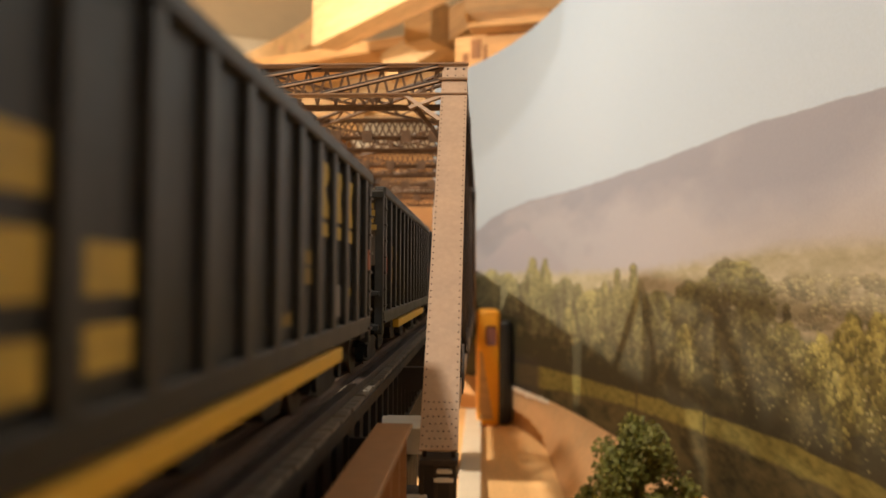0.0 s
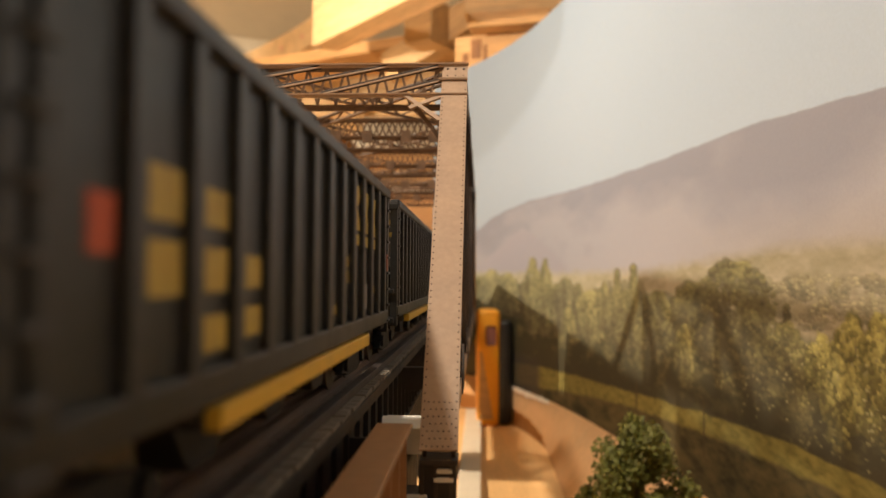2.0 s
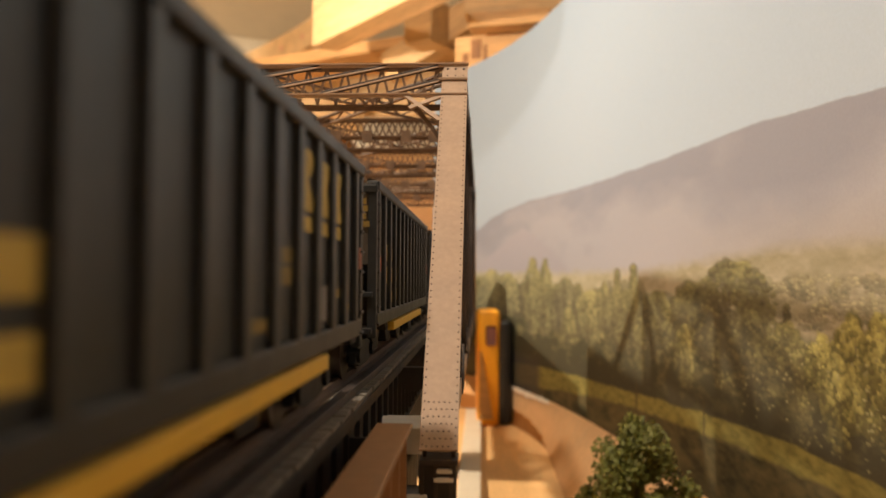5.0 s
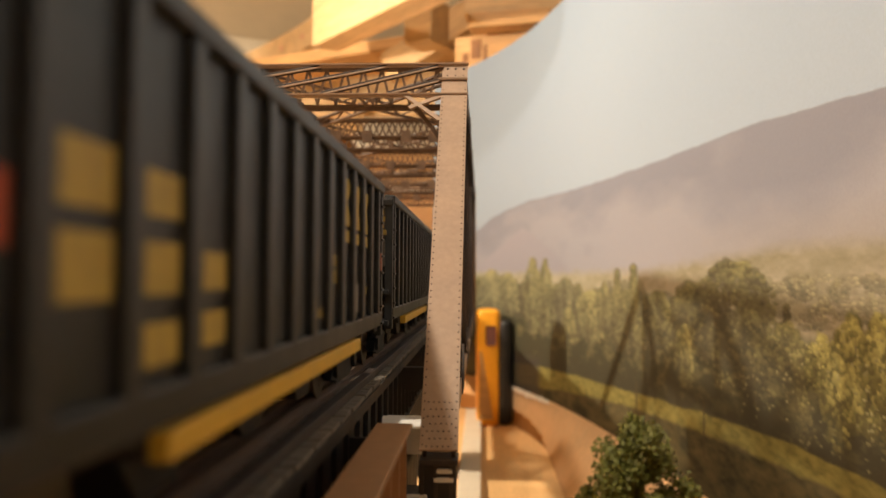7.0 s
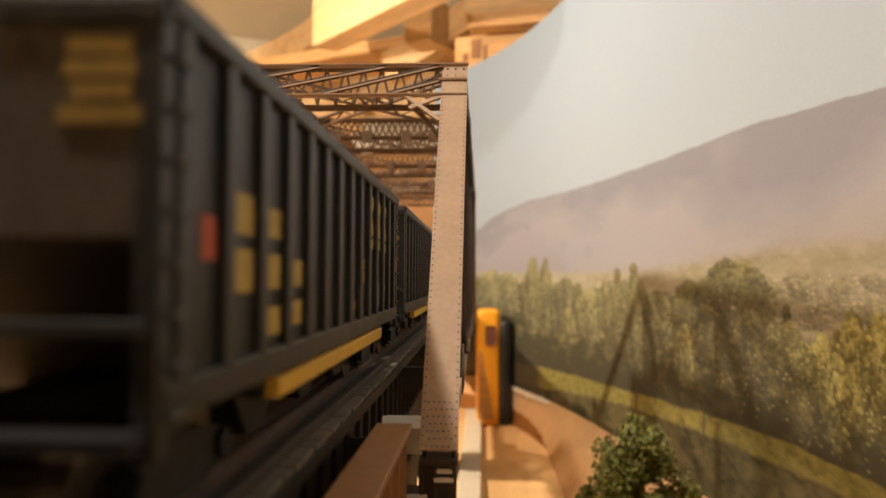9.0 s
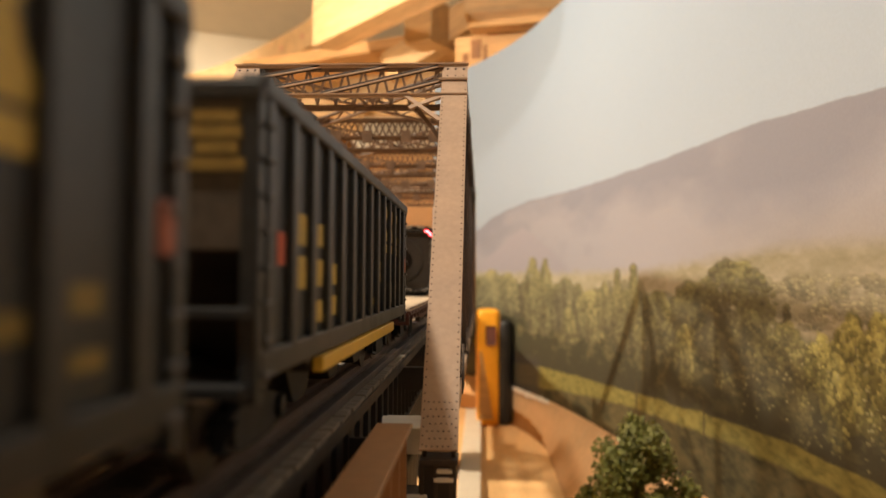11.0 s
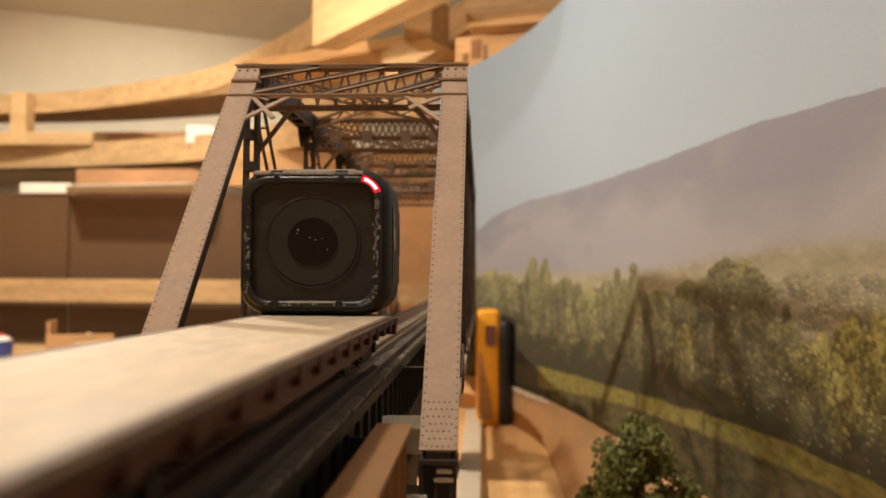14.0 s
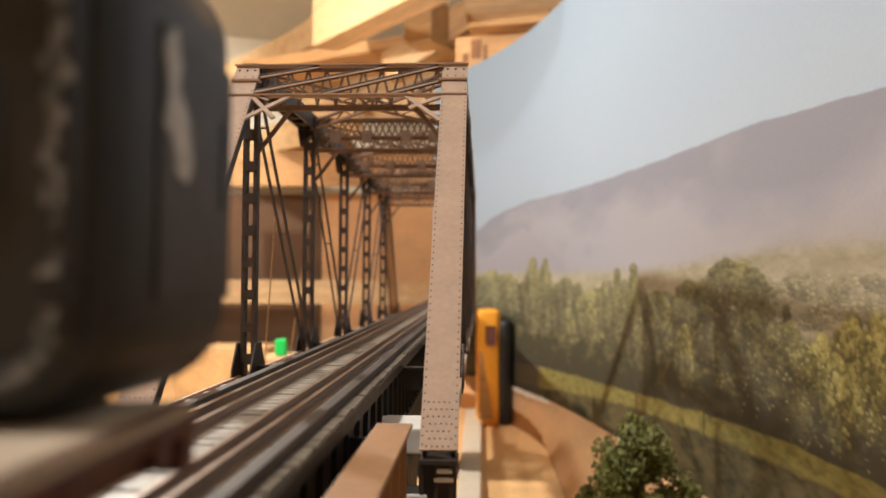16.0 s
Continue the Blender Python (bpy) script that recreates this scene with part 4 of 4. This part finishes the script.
    solid("loose_wire", Shape().rod((-48, 340, 52), (-56, 352, -30), 0.3, 6).rod((-56, 352, -30), (-60, 356, -62), 0.3, 6), WIRE, "thin tan wire hanging behind the truss", "wire")
    solid("loose_wire", Shape().rod((-50, 420, 60), (-68, 430, -60), 0.35, 6), WIRE, "thin tan hanging wire", "wire")


clutter()


# ---- coal cars ----
LCAR, HW = 162.0, 18.8
PITCH, SPEED = 182.8, 75.5


def truck(parent, y):
    t = new("truck")
    t.parent = parent
    t.matrix_basis = mm(0, y, 0)
    s = Shape()
    for x in (-12.2, 12.2):
        s.prism([(-14, 3.5), (-11, 7), (-5, 8.2), (5, 8.2), (11, 7), (14, 3.5), (11, 3.2), (6, 2.2), (-6, 2.2), (-11, 3.2)], "x", x - 0.8, x + 0.8)
        for yy in (-10.5, 10.5):
            s.rod((x - 1.6, yy, 5.2), (x + 1.6, yy, 5.2), 1.7, 10)
    s.box(-12, 12, -3, 3, 5, 8.5, 0.4)
    part("side_frame", s, CAR_DARK, t, "black cast truck frame")
    for yy in (-10.5, 10.5):
        w = Shape()
        for x in (-8.4, 8.4):
            w.rod((x - 1.3, 0, 0), (x + 1.3, 0, 0), 5.2, 20)
            w.rod((x - (0.9 if x < 0 else -0.9) * 1.6, 0, 0), (x - (0.9 if x < 0 else -0.9) * 1.0, 0, 0), 5.8, 20)
            for a in range(4):
                c_, s_ = math.cos(a * 1.571), math.sin(a * 1.571)
                w.rod((x - 1.5, 3 * c_, 3 * s_), (x + 1.5, 3 * c_, 3 * s_), 0.8, 8)
        w.rod((-11, 0, 0), (11, 0, 0), 1.0, 8)
        ob = part("wheelset", w, METAL, t, "steel wheelset")
        ob.matrix_basis = mm(0, yy, 5.3)
    return t


def hopper():
    """An open-topped coal hopper; its leading end lies at y = 0 and it reaches to y = LCAR."""
    c = thing("coal_hopper_car", "black ribbed coal hopper car with yellow sill and markings", "railway car", "coal cars of the train")
    zb, zt = 15.0, 45.1
    step = 11.55
    rib = Shape().box(-0.2, 1.0, -1.35, 1.35, zb, zt - 1.5, 0.25)
    rib_r = rib.mesh("rib", CAR)
    rib_l = Shape().box(-1.0, 0.2, -1.35, 1.35, zb, zt - 1.5, 0.25).mesh("rib", CAR)
    for sx, rm in ((-1, rib_l), (1, rib_r)):
        x = sx * (HW - 1.0)
        w = part("side_sheet", Shape().box(min(x, x - sx * 0.8), max(x, x - sx * 0.8), 0.5, LCAR - 0.5, zb, zt), CAR, c, "flat black side sheet")
        for k in range(14):
            piece("rib", rm, w, mm(x, 4.4 + k * step, 0))
        xs = sx * HW
        part("top_chord", Shape().box(min(xs + sx * 0.3, xs - sx * 2.6), max(xs + sx * 0.3, xs - sx * 2.6), 0.4, LCAR - 0.4, zt - 1.6, zt + 0.6, 0.4), CAR, c)
        part("side_sill", Shape().box(min(xs, xs - sx * 2), max(xs, xs - sx * 2), 1, LCAR - 1, 12.4, zb + 0.6, 0.3), CAR, c)
        part("sill_stripe", Shape().box(min(xs + sx * 0.25, xs - sx * 1.5), max(xs + sx * 0.25, xs - sx * 1.5), 33, 126, 9.7, 12.0, 0.2), YELLOW, c, "bright yellow sill stripe")
        # markings on the panels between ribs, broken where the letters run
        def mark(i, z0, z1, wide=0.68, m_=FADED, shift=0.0):
            yc = 10.15 + i * step + shift
            z0, z1 = 23.7 + (z0 - 23.7) * 0.95, 23.7 + (z1 - 23.7) * 0.95
            a = x + sx * 0.12
            s = Shape().box(min(a, a - sx * 0.3), max(a, a - sx * 0.3), yc - step * wide / 2, yc + step * wide / 2, z0, z1)
            part("marking", s, m_, w, "yellow stencil marking" if m_ is FADED else "")
        if sx > 0:
            for i, z0, z1 in ((1, 28.2, 32.6), (1, 22.0, 26.6), (2, 28.4, 32.0), (2, 22.2, 26.4), (2, 16.6, 20.0), (3, 22.4, 26.0), (3, 17.2, 20.4),
                              (8, 22.6, 25.0), (8, 25.6, 27.6), (7, 17.2, 18.8), (11, 20.0, 21.6)):
                mark(i, z0, z1, m_=DIM if i > 5 else FADED)
            mark(0, 25.2, 29.4, 0.30, REDPAINT, 1.9)
            part("reflector", Shape().box(HW - 0.9, HW + 0.05, 156.6, 159.4, 25.2, 29.4, 0.2), DULLRED, w, "dull red reflector plate")
            mark(12, 21.2, 23.2, 0.36, DIM, -1.0)
            mark(12, 17.4, 18.8, 0.36, DIM, -0.6)
            mark(10, 16.6, 22.2, 0.7, GREYMARK)
            # three tall letter shapes: a hooked one, an S-like one and a crossed one
            for i, pts in ((9, ((41.6, 0.50, 0), (39.8, 0.66, 0), (38.0, 0.60, -0.6), (36.6, 0.30, -1.2), (35.2, 0.46, -0.6), (33.4, 0.66, 0), (31.4, 0.62, 0))),
                           (10, ((41.4, 0.56, 0.3), (39.4, 0.60, 0.4), (37.4, 0.46, 0.2), (35.4, 0.52, -0.4), (33.6, 0.66, 0.0), (31.4, 0.66, 0.0))),
                           (11, ((41.2, 0.58, 0.5), (39.2, 0.50, 0.4), (37.0, 0.34, 0), (35.0, 0.46, -0.3), (33.0, 0.60, 0), (31.2, 0.58, 0)))):
                yc = 10.15 + i * step
                a = x + 0.15
                rows = [(yc + sh - step * wd * 0.62, yc + sh + step * wd * 0.62, 32.7 + (z - 31.2) * 0.85) for z, wd, sh in pts]
                part("letter_bar", Shape().box(a - 0.3, a, yc - 4.3, yc + 4.1, 30.0, 32.1), FADED, w, "yellow bar under a large letter")
                for j in range(len(rows) - 1):
                    (a0, b0, z0), (a1, b1, z1) = rows[j], rows[j + 1]
                    s = Shape().prism([(a0, z0), (b0, z0), (b1, z1 + 0.05), (a1, z1 + 0.05)], "x", a - 0.3, a)
                    part("letter_piece", s, FADED, w, "yellow block of a large letter")
    # ends: upper sheet, slope sheet, corner posts, platform and ladder
    for e, y, sy in ((0, 0.0, 1), (1, LCAR, -1)):
        part("end_sheet", Shape().box(-HW + 1, HW - 1, min(y, y + sy * 0.8), max(y, y + sy * 0.8), 26.5, zt, 0.2), DUSTY_LIT, c, "dusty brown-black upper end sheet, colour lifted as if lit")
        sl = Shape().bar((0, y + sy * 1, 27), (0, y + sy * 34, 10), 2 * HW - 4, 0.8)
        part("slope_sheet", sl, CAR_DARK, c)
        for x in (-HW + 1.2, HW - 1.2):
            part("corner_post", Shape().box(x - 1.0, x + 1.0, min(y - sy * 0.3, y + sy * 2.2), max(y - sy * 0.3, y + sy * 2.2), 10, zt, 0.25), CAR, c)
        part("end_cap", Shape().box(-HW, HW, min(y - sy * 0.6, y + sy * 1.6), max(y - sy * 0.6, y + sy * 1.6), zt - 2.4, zt - 0.5, 0.3), CAR, c)
        part("end_platform", Shape().box(-HW + 1, HW - 1, min(y - sy * 3, y + sy * 8), max(y - sy * 3, y + sy * 8), 11, 12.4, 0.2), CAR_DARK, c)
        part("end_sill", Shape().box(-HW + 1, HW - 1, min(y - sy * 1, y + sy * 1), max(y - sy * 1, y + sy * 1), 19.2, 20.4, 0.2), CAR, c)
        lad = part("ladder", Shape().rod((-HW + 2.2, y - sy * 1.4, 10), (-HW + 2.2, y - sy * 1.4, 44), 0.35, 6), CAR, c, "thin black end ladder")
        part("stile", Shape().rod((-HW + 8.2, y - sy * 1.4, 10), (-HW + 8.2, y - sy * 1.4, 44), 0.35, 6), CAR, lad)
        rung = Shape().rod((-HW + 2.2, y - sy * 1.4, 0), (-HW + 8.2, y - sy * 1.4, 0), 0.3, 6).mesh("rung", CAR)
        for k in range(9):
            piece("rung", rung, lad, mm(0, 0, 12 + k * 3.8))
        grab = Shape().rod((HW + 0.1, y + sy * 1.0, 0), (HW + 0.1, y + sy * 4.4, 0), 0.3, 6).mesh("grab_iron", CAR)
        for k in range(8):
            piece("grab_iron", grab, c, mm(0, 0, 13 + k * 3.9))
        part("coupler", Shape().box(-2, 2, min(y - sy * 12.4, y), max(y - sy * 12.4, y), 7.4, 10.4, 0.5), METAL, c, "knuckle coupler")
        # lever gets bright metal to stand in for a lit glint
        part("uncoupling_lever", Shape().box(11, 14.2, min(y - sy * 2.4, y - sy * 1.6), max(y - sy * 2.4, y - sy * 1.6), 10.6, 11.6, 0.3), MIRRORY, c, "uncoupling lever, made bright for a lit glint")
        part("brake_rod", Shape().rod((4, y - sy * 1, 14), (4, y - sy * 1, 26), 0.4, 6), CAR, c)
        truck(c, y + sy * 20)
    for s0, s1, z0 in ((10.6, 17.0, 35.0), (11.6, 16.2, 36.8), (11.0, 16.6, 38.5), (11.3, 16.2, 40.2)):
        part("end_marking", Shape().box(s0, s1, -0.35, 0.2, z0, z0 + 1.35), END_MARK, c, "yellow stencil bar on the end")
    for yy in (48, 78, 108):
        part("hopper_bay", Shape().prism([(yy - 13, 13), (yy + 13, 13), (yy + 4, 3.4), (yy - 4, 3.4)], "x", -12, 12), CAR_DARK, c, "black discharge hopper")
    part("centre_sill", Shape().box(-3, 3, 0, LCAR, 8.2, 13, 0.3), CAR_DARK, c)
    part("coal_load", Shape().add(
        [(x, 2 + k * (LCAR - 4) / 40, 42.5 + 2.2 * math.sin(k * 0.5) + 1.8 * math.sin(k * 1.7 + x) - abs(x) * 0.12) for k in range(41) for x in np.linspace(-HW + 2.4, HW - 2.4, 13)],
        [(k * 13 + i, k * 13 + i + 1, k * 13 + i + 14, k * 13 + i + 13) for k in range(40) for i in range(12)]), CAR_DARK, c, "heaped black coal load")
    return c


cars = {}
cars[-4] = hopper()
for k in range(-3, 3):
    cars[k] = copy_thing(cars[-4], Matrix.Identity(4))


# ---- flat car and the cube camera that rides on it ----
def flat_car():
    f = thing("flat_car", "oxide red flat car with a pale worn deck", "railway car")
    L = 191.0
    part("deck", Shape().box(-18.2, 18.2, 0, L, 12.2, 13.2, 0.25), DECK, f, "pale worn flat deck")
    for sx in (-1, 1):
        part("edge_board", Shape().box(sx * 17.6 - 0.75, sx * 17.6 + 0.75, 0.4, L - 0.4, 12.9, 13.32, 0.12), mat("worn_edge_board", (0.20, 0.125, 0.08), 0.7, 0, 120, 0.5, 0.3), f, "dirty brown deck edge board")
    part("deck_edge", Shape().box(-18.5, 18.5, 0.3, L - 0.3, 10.9, 12.2, 0.2), OXIDE, f)
    for sx in (-1, 1):
        s = Shape()
        s.prism([(4, 11), (L - 4, 11), (L - 4, 9.4), (L - 40, 9.4), (L - 55, 7.4), (55, 7.4), (40, 9.4), (4, 9.4)], "x", sx * 17 - 0.6, sx * 17 + 0.6)
        part("side_sill", s, OXIDE, f, "fish-belly oxide red side sill")
        pocket = Shape().box(-0.7, 0.7, -1.5, 1.5, 9.4, 12.1, 0.2).mesh("stake_pocket", mat("worn_red_pocket", (0.075, 0.022, 0.014), 0.55, 0, 300, 0.5, 0.1))
        for k in range(15):
            piece("stake_pocket", pocket, f, mm(sx * 18.1, 7 + k * 12.6, 0))
        stp = Shape().rod((sx * 17.6, 4, 11), (sx * 17.6, 4, 4), 0.4, 6).rod((sx * 17.6, 11, 11), (sx * 17.6, 11, 4), 0.4, 6).rod((sx * 17.6, 4, 4), (sx * 17.6, 11, 4), 0.4, 6)
        part("step", stp, CAR_DARK, f, "small wire step")
    part("centre_sill", Shape().box(-4, 4, 2, L - 2, 7, 11, 0.3), OXIDE, f)
    for y, sy in ((0, 1), (L, -1)):
        part("end_sill", Shape().box(-18, 18, min(y - sy * 0.8, y + sy * 2), max(y - sy * 0.8, y + sy * 2), 7.6, 11.6, 0.3), OXIDE, f, "oxide red end sill")
        part("end_plate", Shape().box(-7, 7, min(y - sy * 1.6, y), max(y - sy * 1.6, y), 8.4, 11.2, 0.3), REDPAINT, f, "lighter red plate")
        part("coupler", Shape().box(-2, 2, min(y - sy * 7, y), max(y - sy * 7, y), 7.0, 9.8, 0.5), METAL, f)
        truck(f, y + sy * 24)
    return f


def rounded_square(h, r, n=8):
    pts = []
    for cx, cz, a0 in ((h - r, h - r, 0), (-h + r, h - r, 90), (-h + r, -h + r, 180), (h - r, -h + r, 270)):
        for k in range(n + 1):
            a = radians(a0 + 90 * k / n)
            pts.append((cx + r * math.cos(a), cz + r * math.sin(a)))
    return pts


def rings(rows):
    """A skin over rounded squares: rows of (y, half size, corner radius)."""
    s = Shape()
    for y, h, r in rows:
        s.v += [(x, y, z + 19.1) for x, z in rounded_square(h, r)]
    n = len(s.v) // len(rows)
    for k in range(len(rows) - 1):
        s.f += [(k * n + i, k * n + (i + 1) % n, (k + 1) * n + (i + 1) % n, (k + 1) * n + i) for i in range(n)]
    return s, n


def cube_camera():
    g = thing("action_camera", "small black cube action camera with scuffed bezel and red light", "camera")
    s, n = rings([(2.2, 15.2, 5.5), (0.9, 17.4, 6.4), (1.6, 18.3, 7.0), (4.0, 19.0, 7.2), (8, 19.1, 7.2), (24, 19.1, 7.2), (27.6, 18.0, 7.0), (29.4, 15.0, 6.0)])
    s.f += [tuple(range(7 * n, 8 * n))]
    part("body", s, RUBBER, g, "matt black rubbery body", True)
    s, n = rings([(2.4, 15.0, 4.4), (0.2, 15.3, 4.6), (-0.5, 16.0, 5.0), (-0.3, 16.9, 5.8), (1.4, 17.5, 6.2), (2.4, 17.0, 6.0)])
    part("bezel", s, BEZEL, g, "raised worn black bezel", True)
    s, n = rings([(1.2, 15.6, 4.2), (1.0, 11, 3)])
    s.f += [tuple(range(n, 2 * n))]
    part("face", s, FACEGREY, g, "flat dark grey face panel")
    ring = Shape()
    m = 48
    for y, r in ((1.0, 12.2), (0.5, 11.8), (0.9, 11.3)):
        ring.v += [(r * math.cos(2 * math.pi * i / m), y, 19.1 + r * math.sin(2 * math.pi * i / m)) for i in range(m)]
    for k in range(2):
        ring.f += [(k * m + i, k * m + (i + 1) % m, (k + 1) * m + (i + 1) % m, (k + 1) * m + i) for i in range(m)]
    part("lens_ring", ring, BEZEL, g, "thin round ridge round the lens", True)
    part("lens_plate", Shape().rod((0, 0.95, 19.1), (0, 0.55, 19.1), 11.2, 48), FACEGREY, g)
    lens = part("lens", Shape().rod((0, 0.6, 19.1), (0, 0.2, 19.1), 6.2, 40), LENSGLASS, g, "dark glossy lens glass")
    part("lens_eye", Shape().rod((0, 0.22, 19.1), (0, 0.1, 19.1), 2.6, 24), LENSGLASS, lens)
    # tiny pale discs paint the glints on the lens
    glint = Shape()
    for gx, gz, gr in ((-3.6, 22.2, 0.26), (-3.8, 21.2, 0.16), (-0.6, 20.2, 0.16), (0.9, 19.6, 0.2), (2.4, 20.0, 0.12), (3.8, 17.0, 0.14)):
        glint.rod((gx, 0.2, gz), (gx, 0.05, gz), gr, 6)
    part("dust_speck", glint, SCUFF_GLINT, lens, "pale specks painted as glints on the lens")
    # notches and scuffs along the bezel
    nots = Shape().rod((0, -0.62, 0), (0, 2.0, 0), 1.05, 12).mesh("notch", TOOL_K)
    for x, z in ((-9.0, 35.2), (7.2, 35.2), (-16.2, 26.8), (-16.2, 10.8), (16.1, 9.0), (7.0, 2.9), (-9.2, 2.9)):
        piece("notch", nots, g, mm(x, 0, z))
    # pale strips paint the lit top edge and the bezel's highlights
    part("top_scuff", Shape().box(-11.4, 10.4, 2.6, 8.0, 37.75, 38.32, 0.25), SCUFF_GLINT, g, "pale dusty top edge, whitened as if lit")
    for x0, x1 in ((-15.0, -10.6), (-7.6, 5.6), (8.8, 12.4)):
        part("worn_edge", Shape().box(x0, x1, -0.05, 2.2, 36.5, 37.6, 0.3), SCUFF_GLINT, g, "pale strip painting the highlight on the upper bezel edge")
    part("lower_glint", Shape().box(-6.6, 6.2, -0.62, -0.2, 3.2, 3.75, 0.15), SCUFF_GLINT, g, "pale line painting a glint on the lower bezel")
    rng = random.Random(3)
    sc = Shape()
    for i in range(90):
        edge = rng.choice("rrrrrllb")
        k = rng.uniform(5.5, 31.5)
        w, h = rng.uniform(0.12, 0.5), rng.uniform(0.15, 1.1) * rng.uniform(0.4, 1.3)
        x, z = (rng.gauss(16.1, 0.35), k) if edge == "r" else (-rng.gauss(16.1, 0.3), k) if edge == "l" else (k - 19, rng.gauss(2.9, 0.25))
        if edge == "b":
            w, h = h, w
        sc.add([(x - w, -0.53, z - h * 0.6), (x + w * 0.5, -0.53, z - h), (x + w, -0.53, z + h * 0.3), (x - w * 0.3, -0.53, z + h)], [(0, 1, 2, 3)])
    for i in range(14):
        a = rng.uniform(0.1, 1.45)
        r = rng.gauss(5.3, 0.3)
        x, z, w = 11 + r * math.cos(a), 8.0 - r * math.sin(a), rng.uniform(0.12, 0.5)
        sc.add([(x - w, -0.53, z - w * 0.5), (x + w, -0.53, z - w), (x + w * 0.6, -0.53, z + w), (x - w, -0.53, z + w * 0.4)], [(0, 1, 2, 3)])
    tagged(part("scuffing", sc, SCUFF_MID, g, "grey scuff marks on the bezel"), kind="stuff")

    def arc(a0, a1, r0, r1, y0, y1):
        """A bent bar round the upper corner of the bezel."""
        turn = [radians(a0 + (a1 - a0) * k / 10) for k in range(11)]
        rim = [(11 + r1 * math.cos(a), 30 + r1 * math.sin(a)) for a in turn] + [(11 + r0 * math.cos(a), 30 + r0 * math.sin(a)) for a in turn[::-1]]
        return Shape().prism(rim, "y", y0, y1)

    led = arc(28, 70, 5.28, 6.12, -0.8, -0.3)
    # wider glowing arc added round the light, in place of its bloom
    win = arc(20, 76, 4.85, 6.55, -0.66, -0.2)
    glow = part("light_window", win, LED_HALO, g, "red glowing arc added for the light's halo")
    part("status_light", led, LED, glow, "glowing red status light")
    side = part("side_door", Shape().box(18.9, 19.35, 8, 25, 8, 29, 0.2), FACEGREY, g, "dark grey side door")
    part("side_mark", Shape().prism([(8.4, 27.6), (10.6, 29.2), (11.8, 26.4), (11.4, 24.6), (13.6, 22.6), (14.6, 19.2), (13.6, 17.4), (11.2, 18.0), (10.4, 20.6), (8.6, 21.4), (9.4, 24.0)], "x", 19.0, 19.45), SCUFF_GLINT, side, "pale worn mark")
    part("side_slot", Shape().box(19.2, 19.5, 22, 24.4, 16, 24, 0.2), TOOL_K, side)
    return g


flat = flat_car()
cube = cube_camera()
cube.scale = (1.085, 1.0, 1.04)


# ---- what moves ----
def motions():
    times = [0.0, 1 / 30] + [0.5 * k for k in range(1, 32)] + [16 - 1 / 30, 16.0]
    # the train gathers a little speed towards the end
    def gain(t):
        u = min(max((t - 9.0) / 2.5, 0), 1)
        return 7.0 * u * u * (3 - 2 * u) + 4.0 * max(t - 13.0, 0)

    gone = lambda t: SPEED * (t - 7.0) + gain(t)
    for k, ob in cars.items():
        walk(ob, [(t, mm(0, 25.2 + PITCH * k - gone(t), 0)) for t in times])
    walk(flat, [(t, mm(0, 573.0 - gone(t), 0)) for t in times])
    walk(cube, [(t, mm(-3.4, 749.4 - gone(t), 13.3)) for t in times])
    ticks = [0.1 * k for k in range(161)]
    for ob in [*cars.values(), flat]:
        for w in ob.children_recursive:
            if w.name.split(".")[0] == "wheelset":
                at = w.matrix_basis.translation.copy()
                walk(w, [(t, Matrix.Translation(at) @ pose(0, 0, 0, math.degrees((gone(t) + SPEED * 7) / 5.25), 0, 0)) for t in ticks])


motions()
